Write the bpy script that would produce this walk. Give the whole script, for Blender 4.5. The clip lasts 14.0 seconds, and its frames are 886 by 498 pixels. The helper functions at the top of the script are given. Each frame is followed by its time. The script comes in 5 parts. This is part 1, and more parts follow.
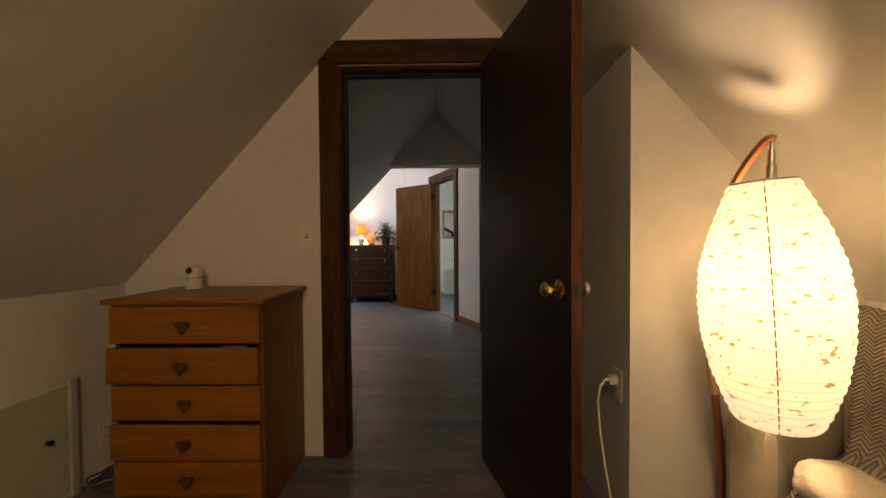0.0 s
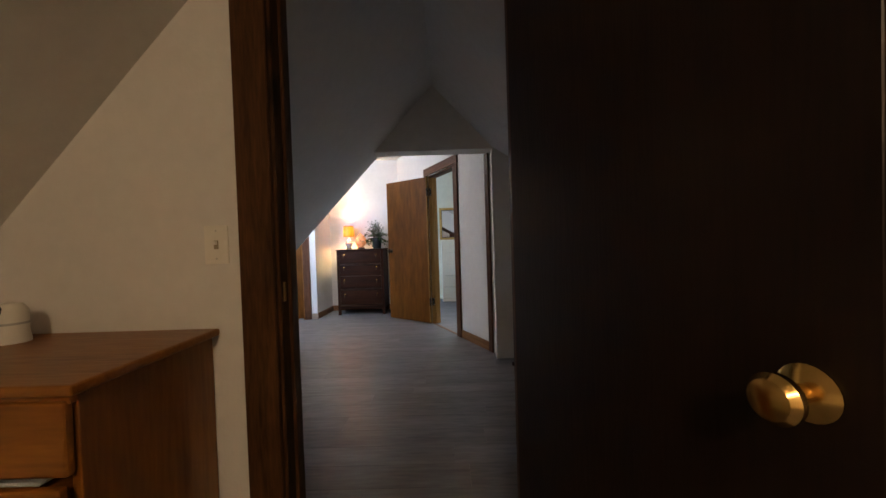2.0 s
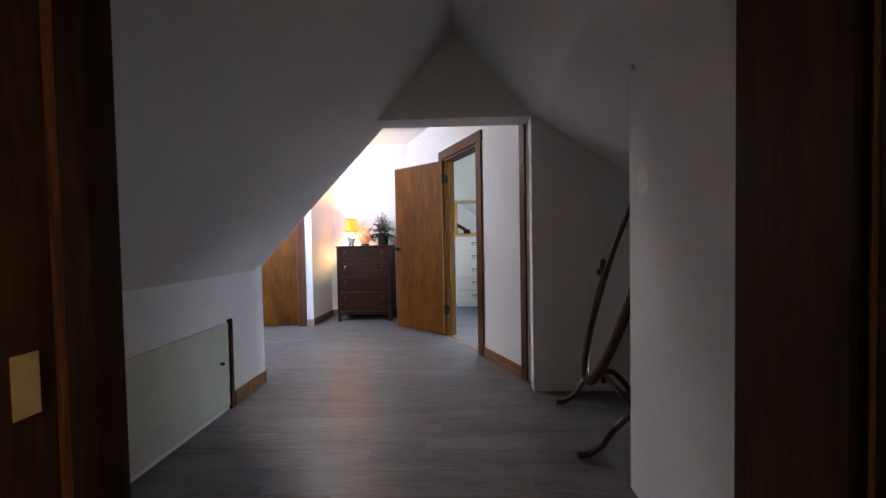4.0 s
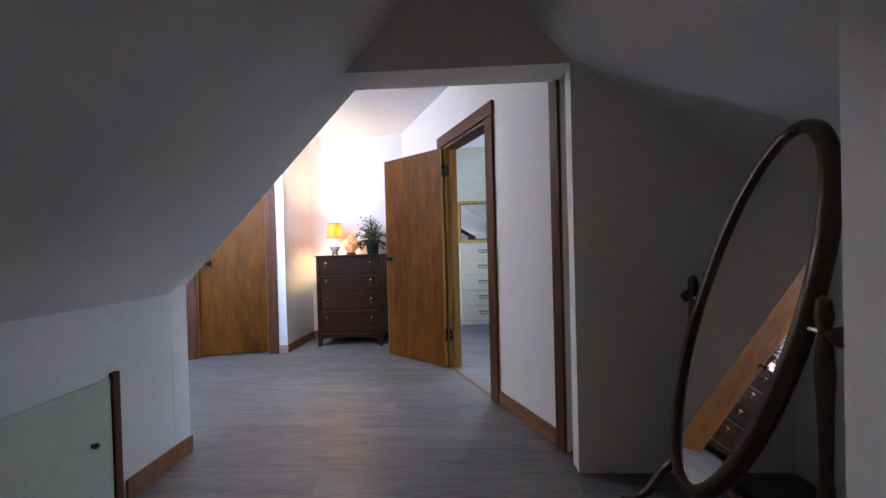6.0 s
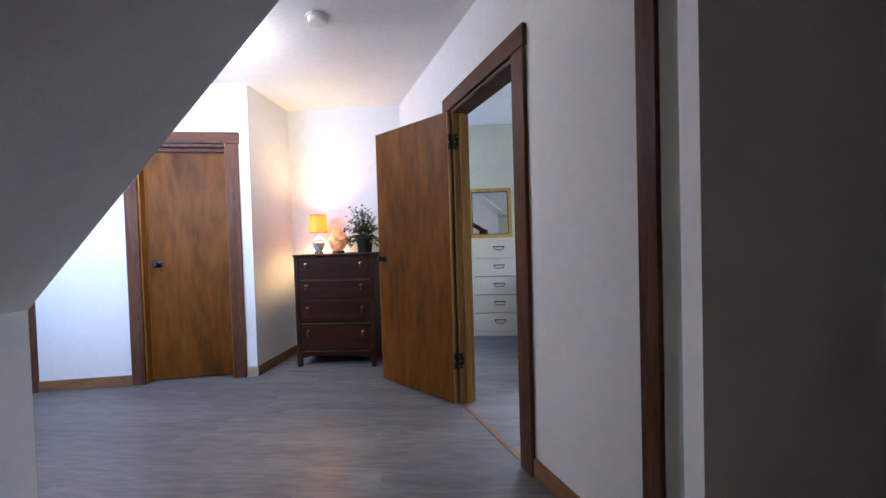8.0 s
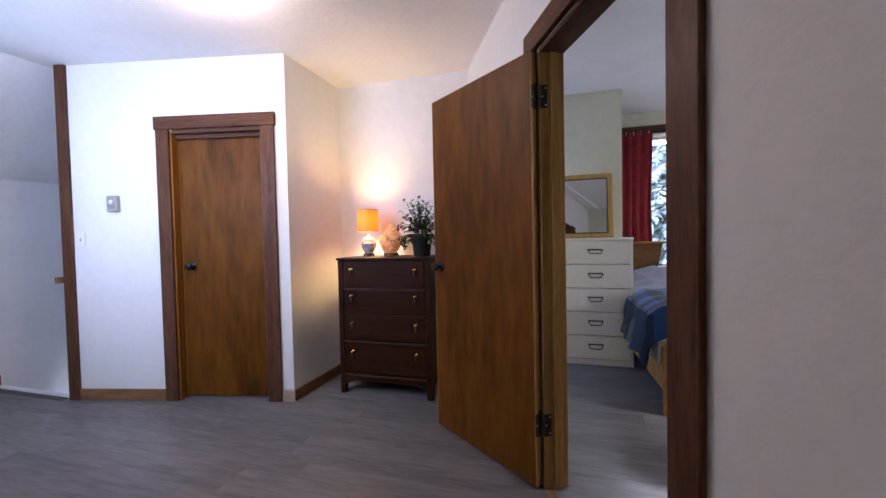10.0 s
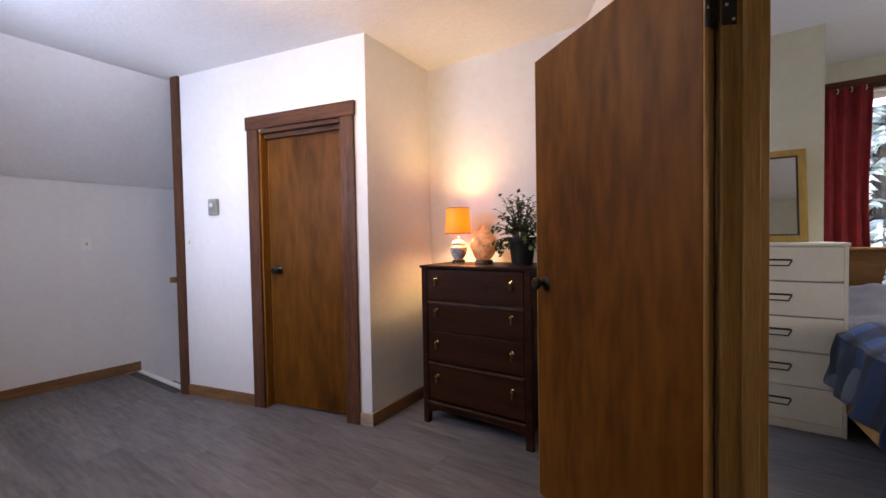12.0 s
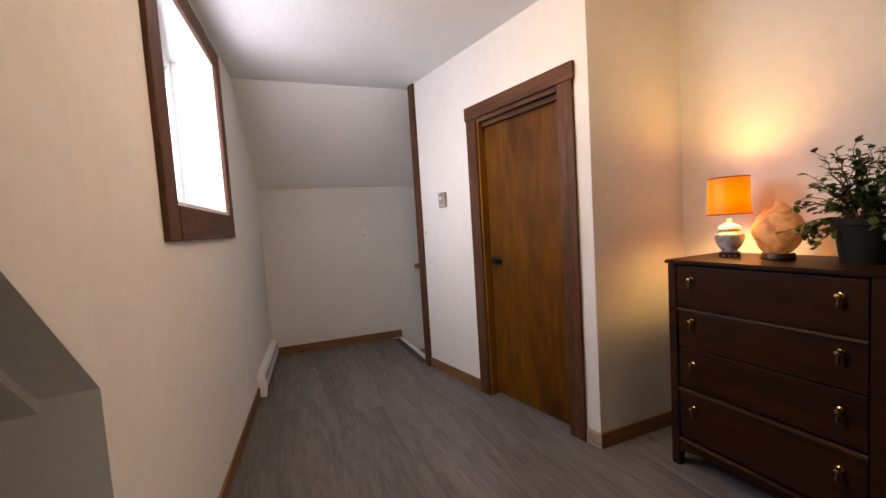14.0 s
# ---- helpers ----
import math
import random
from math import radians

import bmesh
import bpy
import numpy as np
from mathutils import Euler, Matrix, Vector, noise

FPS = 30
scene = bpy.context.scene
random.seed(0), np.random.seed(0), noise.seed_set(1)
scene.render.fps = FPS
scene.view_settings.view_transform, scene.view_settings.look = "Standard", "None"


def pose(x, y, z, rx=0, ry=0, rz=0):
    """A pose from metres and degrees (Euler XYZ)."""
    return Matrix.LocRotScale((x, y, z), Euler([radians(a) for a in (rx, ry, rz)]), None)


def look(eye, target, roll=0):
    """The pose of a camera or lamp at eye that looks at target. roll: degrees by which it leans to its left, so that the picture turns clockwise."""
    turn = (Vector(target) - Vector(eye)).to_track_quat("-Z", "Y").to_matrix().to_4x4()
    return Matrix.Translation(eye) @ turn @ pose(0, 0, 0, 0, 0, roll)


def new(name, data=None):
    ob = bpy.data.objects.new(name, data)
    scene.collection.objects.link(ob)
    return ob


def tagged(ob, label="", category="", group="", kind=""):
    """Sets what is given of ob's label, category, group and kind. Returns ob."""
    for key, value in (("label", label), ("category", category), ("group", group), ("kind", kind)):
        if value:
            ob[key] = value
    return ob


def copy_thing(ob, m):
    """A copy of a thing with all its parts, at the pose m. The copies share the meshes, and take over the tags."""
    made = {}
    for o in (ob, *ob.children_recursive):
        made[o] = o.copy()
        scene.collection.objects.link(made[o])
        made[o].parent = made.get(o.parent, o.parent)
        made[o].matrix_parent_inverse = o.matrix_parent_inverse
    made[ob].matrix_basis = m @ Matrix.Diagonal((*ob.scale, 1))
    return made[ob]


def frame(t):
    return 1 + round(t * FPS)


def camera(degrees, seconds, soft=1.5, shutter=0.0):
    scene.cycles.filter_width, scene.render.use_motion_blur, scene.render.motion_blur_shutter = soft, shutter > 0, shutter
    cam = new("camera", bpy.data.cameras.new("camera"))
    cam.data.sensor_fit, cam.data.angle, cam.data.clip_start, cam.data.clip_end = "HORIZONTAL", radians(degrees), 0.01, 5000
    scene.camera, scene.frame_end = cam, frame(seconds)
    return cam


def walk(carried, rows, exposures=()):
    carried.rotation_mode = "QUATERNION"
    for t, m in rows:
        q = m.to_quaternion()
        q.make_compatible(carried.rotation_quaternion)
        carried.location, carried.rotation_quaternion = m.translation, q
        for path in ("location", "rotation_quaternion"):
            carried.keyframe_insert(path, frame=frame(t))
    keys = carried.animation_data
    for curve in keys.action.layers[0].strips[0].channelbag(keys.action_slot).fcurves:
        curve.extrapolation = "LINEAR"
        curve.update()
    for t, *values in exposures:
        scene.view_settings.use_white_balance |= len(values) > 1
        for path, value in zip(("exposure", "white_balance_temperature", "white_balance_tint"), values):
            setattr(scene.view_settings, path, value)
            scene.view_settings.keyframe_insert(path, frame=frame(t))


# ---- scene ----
cam = camera(99.3, 14.0)
EXPOSURES = [(0, 0.25, 6700, 10), (1.5, 0.3, 6200, 8), (3, 0.95, 6000, 15), (5.5, 0.9, 5600, 15), (7, 0.8, 5600, 15), (9.5, 0.24, 6000, 21), (11, -0.03, 6900, 27), (12.5, -0.12, 7900, 25), (14, -0.40, 10000, 25)]
PATH = [
    (0, (0.125, 0.033, 1.113), (0.093, 2.032, 1.068), -0.4),
    (0.5, (0.118, 0.238, 1.118), (0.048, 2.236, 1.097), -1.7),
    (1, (0.109, 0.406, 1.11), (0.05, 2.405, 1.071), -1.5),
    (1.5, (0.092, 0.602, 1.134), (0.052, 2.6, 1.066), -1.5),
    (2, (0.09, 0.816, 1.131), (0.073, 2.815, 1.087), -1.8),
    (2.5, (0.075, 1.011, 1.125), (0.010, 3.009, 1.106), -2.0),
    (3, (0.030, 1.218, 1.127), (-0.037, 3.216, 1.079), -1.4),
    (5.5, (-0.021, 2.29, 1.107), (-0.089, 4.288, 1.049), -0.9),
    (6, (-0.014, 2.521, 1.122), (-0.099, 4.519, 1.102), -1.5),
    (6.5, (0.007, 2.741, 1.136), (-0.08, 4.739, 1.133), -1.9),
    (7, (-0.011, 2.95, 1.118), (-0.09, 4.948, 1.099), -1.4),
    (9.5, (-0.072, 4.003, 1.164), (-0.467, 5.963, 1.109), -1.9),
    (10, (-0.097, 4.185, 1.171), (-0.632, 6.111, 1.115), -1.2),
    (10.5, (-0.138, 4.343, 1.183), (-0.797, 6.23, 1.099), -0.6),
    (11, (-0.177, 4.48, 1.184), (-0.896, 6.345, 1.111), -0.4),
    (11.5, (-0.194, 4.609, 1.199), (-1.079, 6.402, 1.149), -0.7),
    (12, (-0.224, 4.719, 1.204), (-1.277, 6.418, 1.153), -1.0),
    (12.5, (-0.275, 4.811, 1.195), (-1.531, 6.366, 1.132), -2.1),
    (13, (-0.3, 4.89, 1.209), (-1.732, 6.281, 1.09), -3.0),
    (13.5, (-0.35, 4.953, 1.245), (-1.999, 6.074, 1.081), -3.2),
    (14, (-0.393, 4.986, 1.277), (-2.222, 5.785, 1.15), -3.6),
]
walk(cam, [(t, look(eye, target, roll)) for t, eye, target, roll in PATH], EXPOSURES)

# ---- light ----

world = bpy.data.worlds.new("world")
scene.world = world
world.use_nodes = True
wn = world.node_tree
sky = wn.nodes.new("ShaderNodeTexSky")
sky.sky_type, sky.sun_disc = "NISHITA", False
sky.sun_elevation, sky.sun_rotation = radians(37), radians(86)
wn.links.new(sky.outputs[0], wn.nodes["Background"].inputs[0])
wn.nodes["Background"].inputs[1].default_value = 1.1

sun_data = bpy.data.lights.new("sun", "SUN")
sun_data.energy, sun_data.angle, sun_data.color = 5.0, radians(10), (1.0, 0.96, 0.9)
sun = new("sun", sun_data)
sun.matrix_world = look((0, 0, 0), (-0.75, 0.12, -0.6))


def lamp(name, kind, at, energy, color, size=0.05, target=None, size_y=None):
    data = bpy.data.lights.new(name, kind)
    data.energy, data.color = energy, color
    if kind == "AREA":
        data.shape, data.size, data.size_y = "RECTANGLE", size, size_y or size
    else:
        data.shadow_soft_size = size
    ob = new(name, data)
    ob.matrix_world = look(at, target) if target else pose(*at)
    return ob


WARM, TUNGSTEN, DAY = (1.0, 0.66, 0.36), (1.0, 0.70, 0.27), (0.52, 0.69, 1.0)
lamp("lantern_bulb", "POINT", (0.965, 1.03, 1.0), 15, WARM, 0.05)
lamp("table_lamp_bulb", "POINT", (-1.5, 6.98, 1.325), 22, TUNGSTEN, 0.05)
lamp("landing_window_daylight", "AREA", (-2.68, 4.44, 1.89), 41, DAY, 0.92, (-2.95, 6.2, 1.45), 0.86)
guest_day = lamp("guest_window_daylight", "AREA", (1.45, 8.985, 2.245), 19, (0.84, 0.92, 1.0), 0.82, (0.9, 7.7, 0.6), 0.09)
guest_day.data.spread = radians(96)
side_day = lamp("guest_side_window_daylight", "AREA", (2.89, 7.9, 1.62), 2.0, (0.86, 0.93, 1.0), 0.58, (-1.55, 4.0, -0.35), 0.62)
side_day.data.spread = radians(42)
# added fill for the chest front; no window is known at this spot
lamp("guest_chest_fill", "AREA", (2.89, 6.5, 1.62), 10, (1.0, 0.96, 0.88), 0.58, (0.6, 6.9, 0.9), 0.62)


# ---- materials ----
def mat(name, base, rough=0.6, metal=0.0, var=0.12, scale=6.0, bump=0.0, bump_scale=120.0, spec=0.5, coat=0.0):
    """A plain surface: blotchy variation of the base colour at two scales, and fine relief."""
    m = bpy.data.materials.new(name)
    m.use_nodes = True
    t = m.node_tree
    b = t.nodes["Principled BSDF"]
    b.inputs["Roughness"].default_value, b.inputs["Metallic"].default_value = rough, metal
    b.inputs["Specular IOR Level"].default_value = spec
    b.inputs["Coat Weight"].default_value = coat
    co = t.nodes.new("ShaderNodeTexCoord")
    n1, n2 = t.nodes.new("ShaderNodeTexNoise"), t.nodes.new("ShaderNodeTexNoise")
    n1.inputs["Scale"].default_value, n2.inputs["Scale"].default_value = scale, scale * 9
    n1.inputs["Detail"].default_value = n2.inputs["Detail"].default_value = 5
    add = t.nodes.new("ShaderNodeMath")
    add.operation = "ADD"
    ramp = t.nodes.new("ShaderNodeMapRange")
    ramp.inputs[1].default_value, ramp.inputs[2].default_value = 0.7, 1.3
    ramp.inputs[3].default_value, ramp.inputs[4].default_value = 1 - var, 1 + var
    mul = t.nodes.new("ShaderNodeVectorMath")
    mul.operation = "SCALE"
    mul.inputs[0].default_value = base
    for n in (n1, n2):
        t.links.new(co.outputs["Object"], n.inputs["Vector"])
    t.links.new(n1.outputs[0], add.inputs[0])
    t.links.new(n2.outputs[0], add.inputs[1])
    t.links.new(add.outputs[0], ramp.inputs[0])
    t.links.new(ramp.outputs[0], mul.inputs["Scale"])
    t.links.new(mul.outputs[0], b.inputs["Base Color"])
    if bump:
        n3, bm_ = t.nodes.new("ShaderNodeTexNoise"), t.nodes.new("ShaderNodeBump")
        n3.inputs["Scale"].default_value, n3.inputs["Detail"].default_value = bump_scale, 4
        bm_.inputs["Strength"].default_value, bm_.inputs["Distance"].default_value = bump, 0.01
        t.links.new(co.outputs["Object"], n3.inputs["Vector"])
        t.links.new(n3.outputs[0], bm_.inputs["Height"])
        t.links.new(bm_.outputs[0], b.inputs["Normal"])
    return m


def wood(name, dark, light, axis="Z", rough=0.45, stretch=14.0, scale=5.0, knots=0.0, coat=0.0, island=0.0):
    """Grained wood: streaks drawn out along an axis of the object, pores and a few knots."""
    m = bpy.data.materials.new(name)
    m.use_nodes = True
    t = m.node_tree
    b = t.nodes["Principled BSDF"]
    b.inputs["Coat Weight"].default_value = coat
    b.inputs["Specular IOR Level"].default_value = 0.28 if coat or "plank" in name else 0.12
    b.inputs["Coat Roughness"].default_value = 0.25
    co, mp, info = t.nodes.new("ShaderNodeTexCoord"), t.nodes.new("ShaderNodeMapping"), t.nodes.new("ShaderNodeObjectInfo")
    mp.inputs["Scale"].default_value = [1.0 if a == axis else stretch for a in "XYZ"]
    shift = t.nodes.new("ShaderNodeVectorMath")
    shift.operation = "MULTIPLY_ADD"
    shift.inputs[1].default_value = (37, 53, 71)
    t.links.new(info.outputs["Random"], shift.inputs[0])
    t.links.new(co.outputs["Object"], shift.inputs[2])
    t.links.new(shift.outputs[0], mp.inputs[0])
    n1, n2 = t.nodes.new("ShaderNodeTexNoise"), t.nodes.new("ShaderNodeTexNoise")
    n1.inputs["Scale"].default_value, n1.inputs["Detail"].default_value, n1.inputs["Distortion"].default_value = scale * 0.35, 6, 0.8
    n2.inputs["Scale"].default_value, n2.inputs["Detail"].default_value = scale * 2.4, 7
    for n in (n1, n2):
        t.links.new(mp.outputs[0], n.inputs["Vector"])
    mixv = t.nodes.new("ShaderNodeMath")
    mixv.operation = "MULTIPLY_ADD"
    mixv.inputs[1].default_value = 0.45
    t.links.new(n2.outputs[0], mixv.inputs[0])
    half = t.nodes.new("ShaderNodeMath")
    half.operation = "MULTIPLY"
    half.inputs[1].default_value = 0.55
    t.links.new(n1.outputs[0], half.inputs[0])
    t.links.new(half.outputs[0], mixv.inputs[2])
    ramp = t.nodes.new("ShaderNodeValToRGB")
    ramp.color_ramp.elements[0].position, ramp.color_ramp.elements[1].position = 0.33, 0.66
    ramp.color_ramp.elements[0].color, ramp.color_ramp.elements[1].color = (*dark, 1), (*light, 1)
    t.links.new(mixv.outputs[0], ramp.inputs[0])
    last = ramp.outputs[0]
    if island:
        r2, hs = t.nodes.new("ShaderNodeMapRange"), t.nodes.new("ShaderNodeHueSaturation")
        r2.inputs[3].default_value, r2.inputs[4].default_value = 1 - island, 1 + island
        t.links.new(info.outputs["Random"], r2.inputs[0])
        t.links.new(r2.outputs[0], hs.inputs["Value"])
        t.links.new(last, hs.inputs["Color"])
        last = hs.outputs[0]
    if knots:
        v, k, mx = t.nodes.new("ShaderNodeTexVoronoi"), t.nodes.new("ShaderNodeMapRange"), t.nodes.new("ShaderNodeMix")
        v.inputs["Scale"].default_value = knots
        mk = t.nodes.new("ShaderNodeMapping")
        mk.inputs["Scale"].default_value = [0.55 if a == axis else 1.0 for a in "XYZ"]
        t.links.new(shift.outputs[0], mk.inputs[0])
        t.links.new(mk.outputs[0], v.inputs["Vector"])
        k.inputs[1].default_value, k.inputs[2].default_value = 0.06, 0.16
        k.inputs[3].default_value, k.inputs[4].default_value = 0.85, 0.0
        t.links.new(v.outputs["Distance"], k.inputs[0])
        mx.data_type = "RGBA"
        mx.inputs["B"].default_value = (dark[0] * 0.25, dark[1] * 0.22, dark[2] * 0.2, 1)
        mx.inputs[7].default_value = (dark[0] * 0.25, dark[1] * 0.22, dark[2] * 0.2, 1)
        t.links.new(k.outputs[0], mx.inputs[0])
        t.links.new(last, mx.inputs[6])
        last = mx.outputs[2]
    t.links.new(last, b.inputs["Base Color"])
    rr = t.nodes.new("ShaderNodeMapRange")
    rr.inputs[3].default_value, rr.inputs[4].default_value = rough + 0.1, rough - 0.08
    t.links.new(n2.outputs[0], rr.inputs[0])
    t.links.new(rr.outputs[0], b.inputs["Roughness"])
    bp = t.nodes.new("ShaderNodeBump")
    bp.inputs["Strength"].default_value, bp.inputs["Distance"].default_value = 0.12, 0.004
    t.links.new(n2.outputs[0], bp.inputs["Height"])
    t.links.new(bp.outputs[0], b.inputs["Normal"])
    return m


def glow(name, color, strength):
    m = bpy.data.materials.new(name)
    m.use_nodes = True
    b = m.node_tree.nodes["Principled BSDF"]
    b.inputs["Base Color"].default_value = (*color, 1)
    b.inputs["Emission Color"].default_value = (*color, 1)
    b.inputs["Emission Strength"].default_value = strength
    return m


def glass_mat(name):
    m = bpy.data.materials.new(name)
    m.use_nodes = True
    b = m.node_tree.nodes["Principled BSDF"]
    b.inputs["Transmission Weight"].default_value, b.inputs["Roughness"].default_value, b.inputs["IOR"].default_value = 1.0, 0.0, 1.2
    return m


WALL = mat("white_wall_paint", (0.72, 0.71, 0.69), 0.85, var=0.04, scale=2.0, bump=0.12, bump_scale=60, spec=0.25)
CEIL = mat("textured_ceiling_paint", (0.80, 0.79, 0.78), 0.9, var=0.04, scale=3.0, bump=0.2, bump_scale=45, spec=0.2)
SAGE = mat("pale_sage_wall_paint", (0.60, 0.59, 0.47), 0.85, var=0.05, scale=2.0, bump=0.1, bump_scale=60, spec=0.25)
HATCH = mat("pale_green_hatch_paint", (0.50, 0.52, 0.42), 0.6, var=0.07, scale=5.0)
DOOR_WOOD = wood("brown_door_veneer", (0.052, 0.0160, 0.0015), (0.150, 0.0535, 0.0058), "Z", 0.5, 5, 2.0)
DOOR_EDGE = wood("pale_door_edge_wood", (0.22, 0.115, 0.030), (0.39, 0.22, 0.072), "Z", 0.5, 16, 5.0)
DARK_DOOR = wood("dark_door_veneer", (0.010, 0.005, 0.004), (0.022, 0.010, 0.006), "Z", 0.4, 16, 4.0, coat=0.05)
TRIM = wood("stained_pine_trim", (0.05, 0.020, 0.011), (0.125, 0.055, 0.030), "Z", 0.45, 10, 6.0, knots=3.2)
TRIM_H = wood("stained_pine_trim_lying", (0.05, 0.020, 0.011), (0.125, 0.055, 0.030), "X", 0.45, 10, 6.0, knots=3.2)
DARK_TRIM = wood("dark_stained_trim", (0.026, 0.011, 0.004), (0.095, 0.043, 0.016), "Z", 0.42, 10, 6.0, knots=3.6)
DARK_TRIM_H = wood("dark_stained_trim_lying", (0.026, 0.011, 0.004), (0.095, 0.043, 0.016), "X", 0.42, 10, 6.0, knots=3.6)
# paler bead wood: wear and the highlight lines both put into its colour
LIT_WORN_EDGE = wood("lit_worn_chest_edge", (0.035, 0.015, 0.008), (0.095, 0.05, 0.028), "X", 0.4, 9, 6.0)
WORN_BASE = wood("worn_baseboard_end", (0.22, 0.15, 0.10), (0.46, 0.37, 0.28), "X", 0.6, 6, 8.0)
BASE = wood("stained_baseboard", (0.14, 0.065, 0.028), (0.27, 0.145, 0.07), "X", 0.5, 12, 6.0)
FLOOR = wood("grey_vinyl_plank", (0.078, 0.075, 0.078), (0.178, 0.170, 0.172), "X", 0.36, 7, 3.2, island=0.10)
ORANGE_WOOD = wood("orange_varnished_pine", (0.18, 0.060, 0.006), (0.29, 0.112, 0.014), "X", 0.4, 10, 4.0, coat=0.2)
ORANGE_WOOD_V = wood("orange_varnished_pine_upright", (0.14, 0.046, 0.005), (0.23, 0.088, 0.012), "Z", 0.4, 10, 4.0, coat=0.2)
MAHOGANY = wood("dark_mahogany", (0.013, 0.0044, 0.0020), (0.037, 0.0118, 0.0050), "X", 0.42, 9, 4.0)
MIRROR_WOOD = wood("dark_mirror_wood", (0.022, 0.010, 0.006), (0.06, 0.025, 0.014), "Z", 0.4, 9, 5.0, coat=0.12)
BED_WOOD = wood("honey_pine_bed", (0.18, 0.080, 0.020), (0.33, 0.17, 0.052), "X", 0.45, 10, 5.0, knots=4.0)
KNOB_WOOD = wood("dark_knob_wood", (0.085, 0.034, 0.009), (0.14, 0.062, 0.018), "X", 0.45, 8, 6.0)
HEAD_WOOD = wood("brown_headboard", (0.11, 0.05, 0.018), (0.20, 0.10, 0.038), "X", 0.45, 10, 5.0)
GOLD_WOOD = wood("gold_mirror_frame", (0.32, 0.19, 0.05), (0.50, 0.33, 0.11), "Z", 0.35, 10, 6.0)
CREAM = mat("cream_enamel", (0.74, 0.71, 0.62), 0.45, var=0.05, scale=3.0)
BRASS = mat("brass", (0.72, 0.48, 0.16), 0.2, 1.0, var=0.1)
AGED_BRASS = mat("aged_brass", (0.075, 0.048, 0.022), 0.5, 0.5, var=0.3, scale=40)
BLACK_METAL = mat("black_metal", (0.018, 0.016, 0.015), 0.38, 0.6, var=0.2)
STEEL = mat("worn_steel", (0.55, 0.54, 0.52), 0.3, 1.0, var=0.15)
PLASTIC = mat("white_plastic", (0.78, 0.76, 0.70), 0.4, var=0.03)
BLACK = mat("black_plastic", (0.012, 0.012, 0.013), 0.35, var=0.2)
POT = mat("black_pot_plastic", (0.010, 0.0105, 0.010), 0.6, var=0.2, spec=0.2)
SOIL = mat("potting_soil", (0.03, 0.02, 0.014), 0.95, var=0.4, scale=40, bump=0.8)
LEAF = mat("dark_green_leaf", (0.042, 0.085, 0.020), 0.5, var=0.35, scale=9, spec=0.25)
STEM = mat("brown_stem", (0.07, 0.05, 0.025), 0.7, var=0.3)
MIRROR = mat("mirror_silver", (0.86, 0.87, 0.87), 0.015, 1.0, var=0.0)
GLASS = glass_mat("window_glass")
RED = mat("red_curtain_cloth", (0.22, 0.012, 0.018), 0.9, var=0.25, scale=14, bump=0.25, bump_scale=300)
GREY_CLOTH = mat("grey_duvet_cloth", (0.052, 0.055, 0.070), 0.95, var=0.15, scale=8, bump=0.25, bump_scale=250)
SNOW = mat("snow", (0.85, 0.88, 0.92), 0.8, var=0.06, scale=2)
BARK = mat("bark", (0.13, 0.11, 0.095), 0.95, var=0.4, scale=12, bump=0.8, bump_scale=20)
NEEDLE = mat("frosted_conifer_needles", (0.44, 0.56, 0.50), 0.8, var=0.4, scale=5)
SALT = glow("lit_salt_crystal", (0.75, 0.38, 0.19), 0.2)
slt = SALT.node_tree
s_n, s_r, s_co = slt.nodes.new("ShaderNodeTexNoise"), slt.nodes.new("ShaderNodeValToRGB"), slt.nodes.new("ShaderNodeTexCoord")
s_n.inputs["Scale"].default_value, s_n.inputs["Detail"].default_value, s_n.inputs["Distortion"].default_value = 16, 6, 1.5
s_r.color_ramp.elements[0].position, s_r.color_ramp.elements[1].position = 0.38, 0.6
s_r.color_ramp.elements[0].color, s_r.color_ramp.elements[1].color = (0.58, 0.20, 0.07, 1), (0.86, 0.40, 0.17, 1)
slt.links.new(s_co.outputs["Object"], s_n.inputs["Vector"])
slt.links.new(s_n.outputs[0], s_r.inputs[0])
for socket in ("Base Color", "Emission Color"):
    slt.links.new(s_r.outputs[0], slt.nodes["Principled BSDF"].inputs[socket])
SHADE = glow("orange_lampshade", (1.0, 0.20, 0.004), 0.20)
sht = SHADE.node_tree
sh_tr, sh_add = sht.nodes.new("ShaderNodeBsdfTranslucent"), sht.nodes.new("ShaderNodeAddShader")
sh_tr.inputs[0].default_value = (0.027, 0.0078, 0.0006, 1)
SHADE.node_tree.nodes["Principled BSDF"].inputs["Base Color"].default_value = (0.5, 0.16, 0.02, 1)
sht.links.new(sht.nodes["Principled BSDF"].outputs[0], sh_add.inputs[0])
sht.links.new(sh_tr.outputs[0], sh_add.inputs[1])
sht.links.new(sh_add.outputs[0], sht.nodes["Material Output"].inputs[0])
PAPER = glow("lit_lantern_paper", (1.0, 0.86, 0.60), 0.50)
pt = PAPER.node_tree
pb = PAPER.node_tree.nodes["Principled BSDF"]
tr_, addp, outp = pt.nodes.new("ShaderNodeBsdfTranslucent"), pt.nodes.new("ShaderNodeAddShader"), pt.nodes["Material Output"]
fib, fr_, pco, pmap = pt.nodes.new("ShaderNodeTexNoise"), pt.nodes.new("ShaderNodeMapRange"), pt.nodes.new("ShaderNodeTexCoord"), pt.nodes.new("ShaderNodeMapping")
pmap.inputs["Scale"].default_value = (26, 26, 46)
fib.inputs["Scale"].default_value, fib.inputs["Detail"].default_value = 1.6, 3
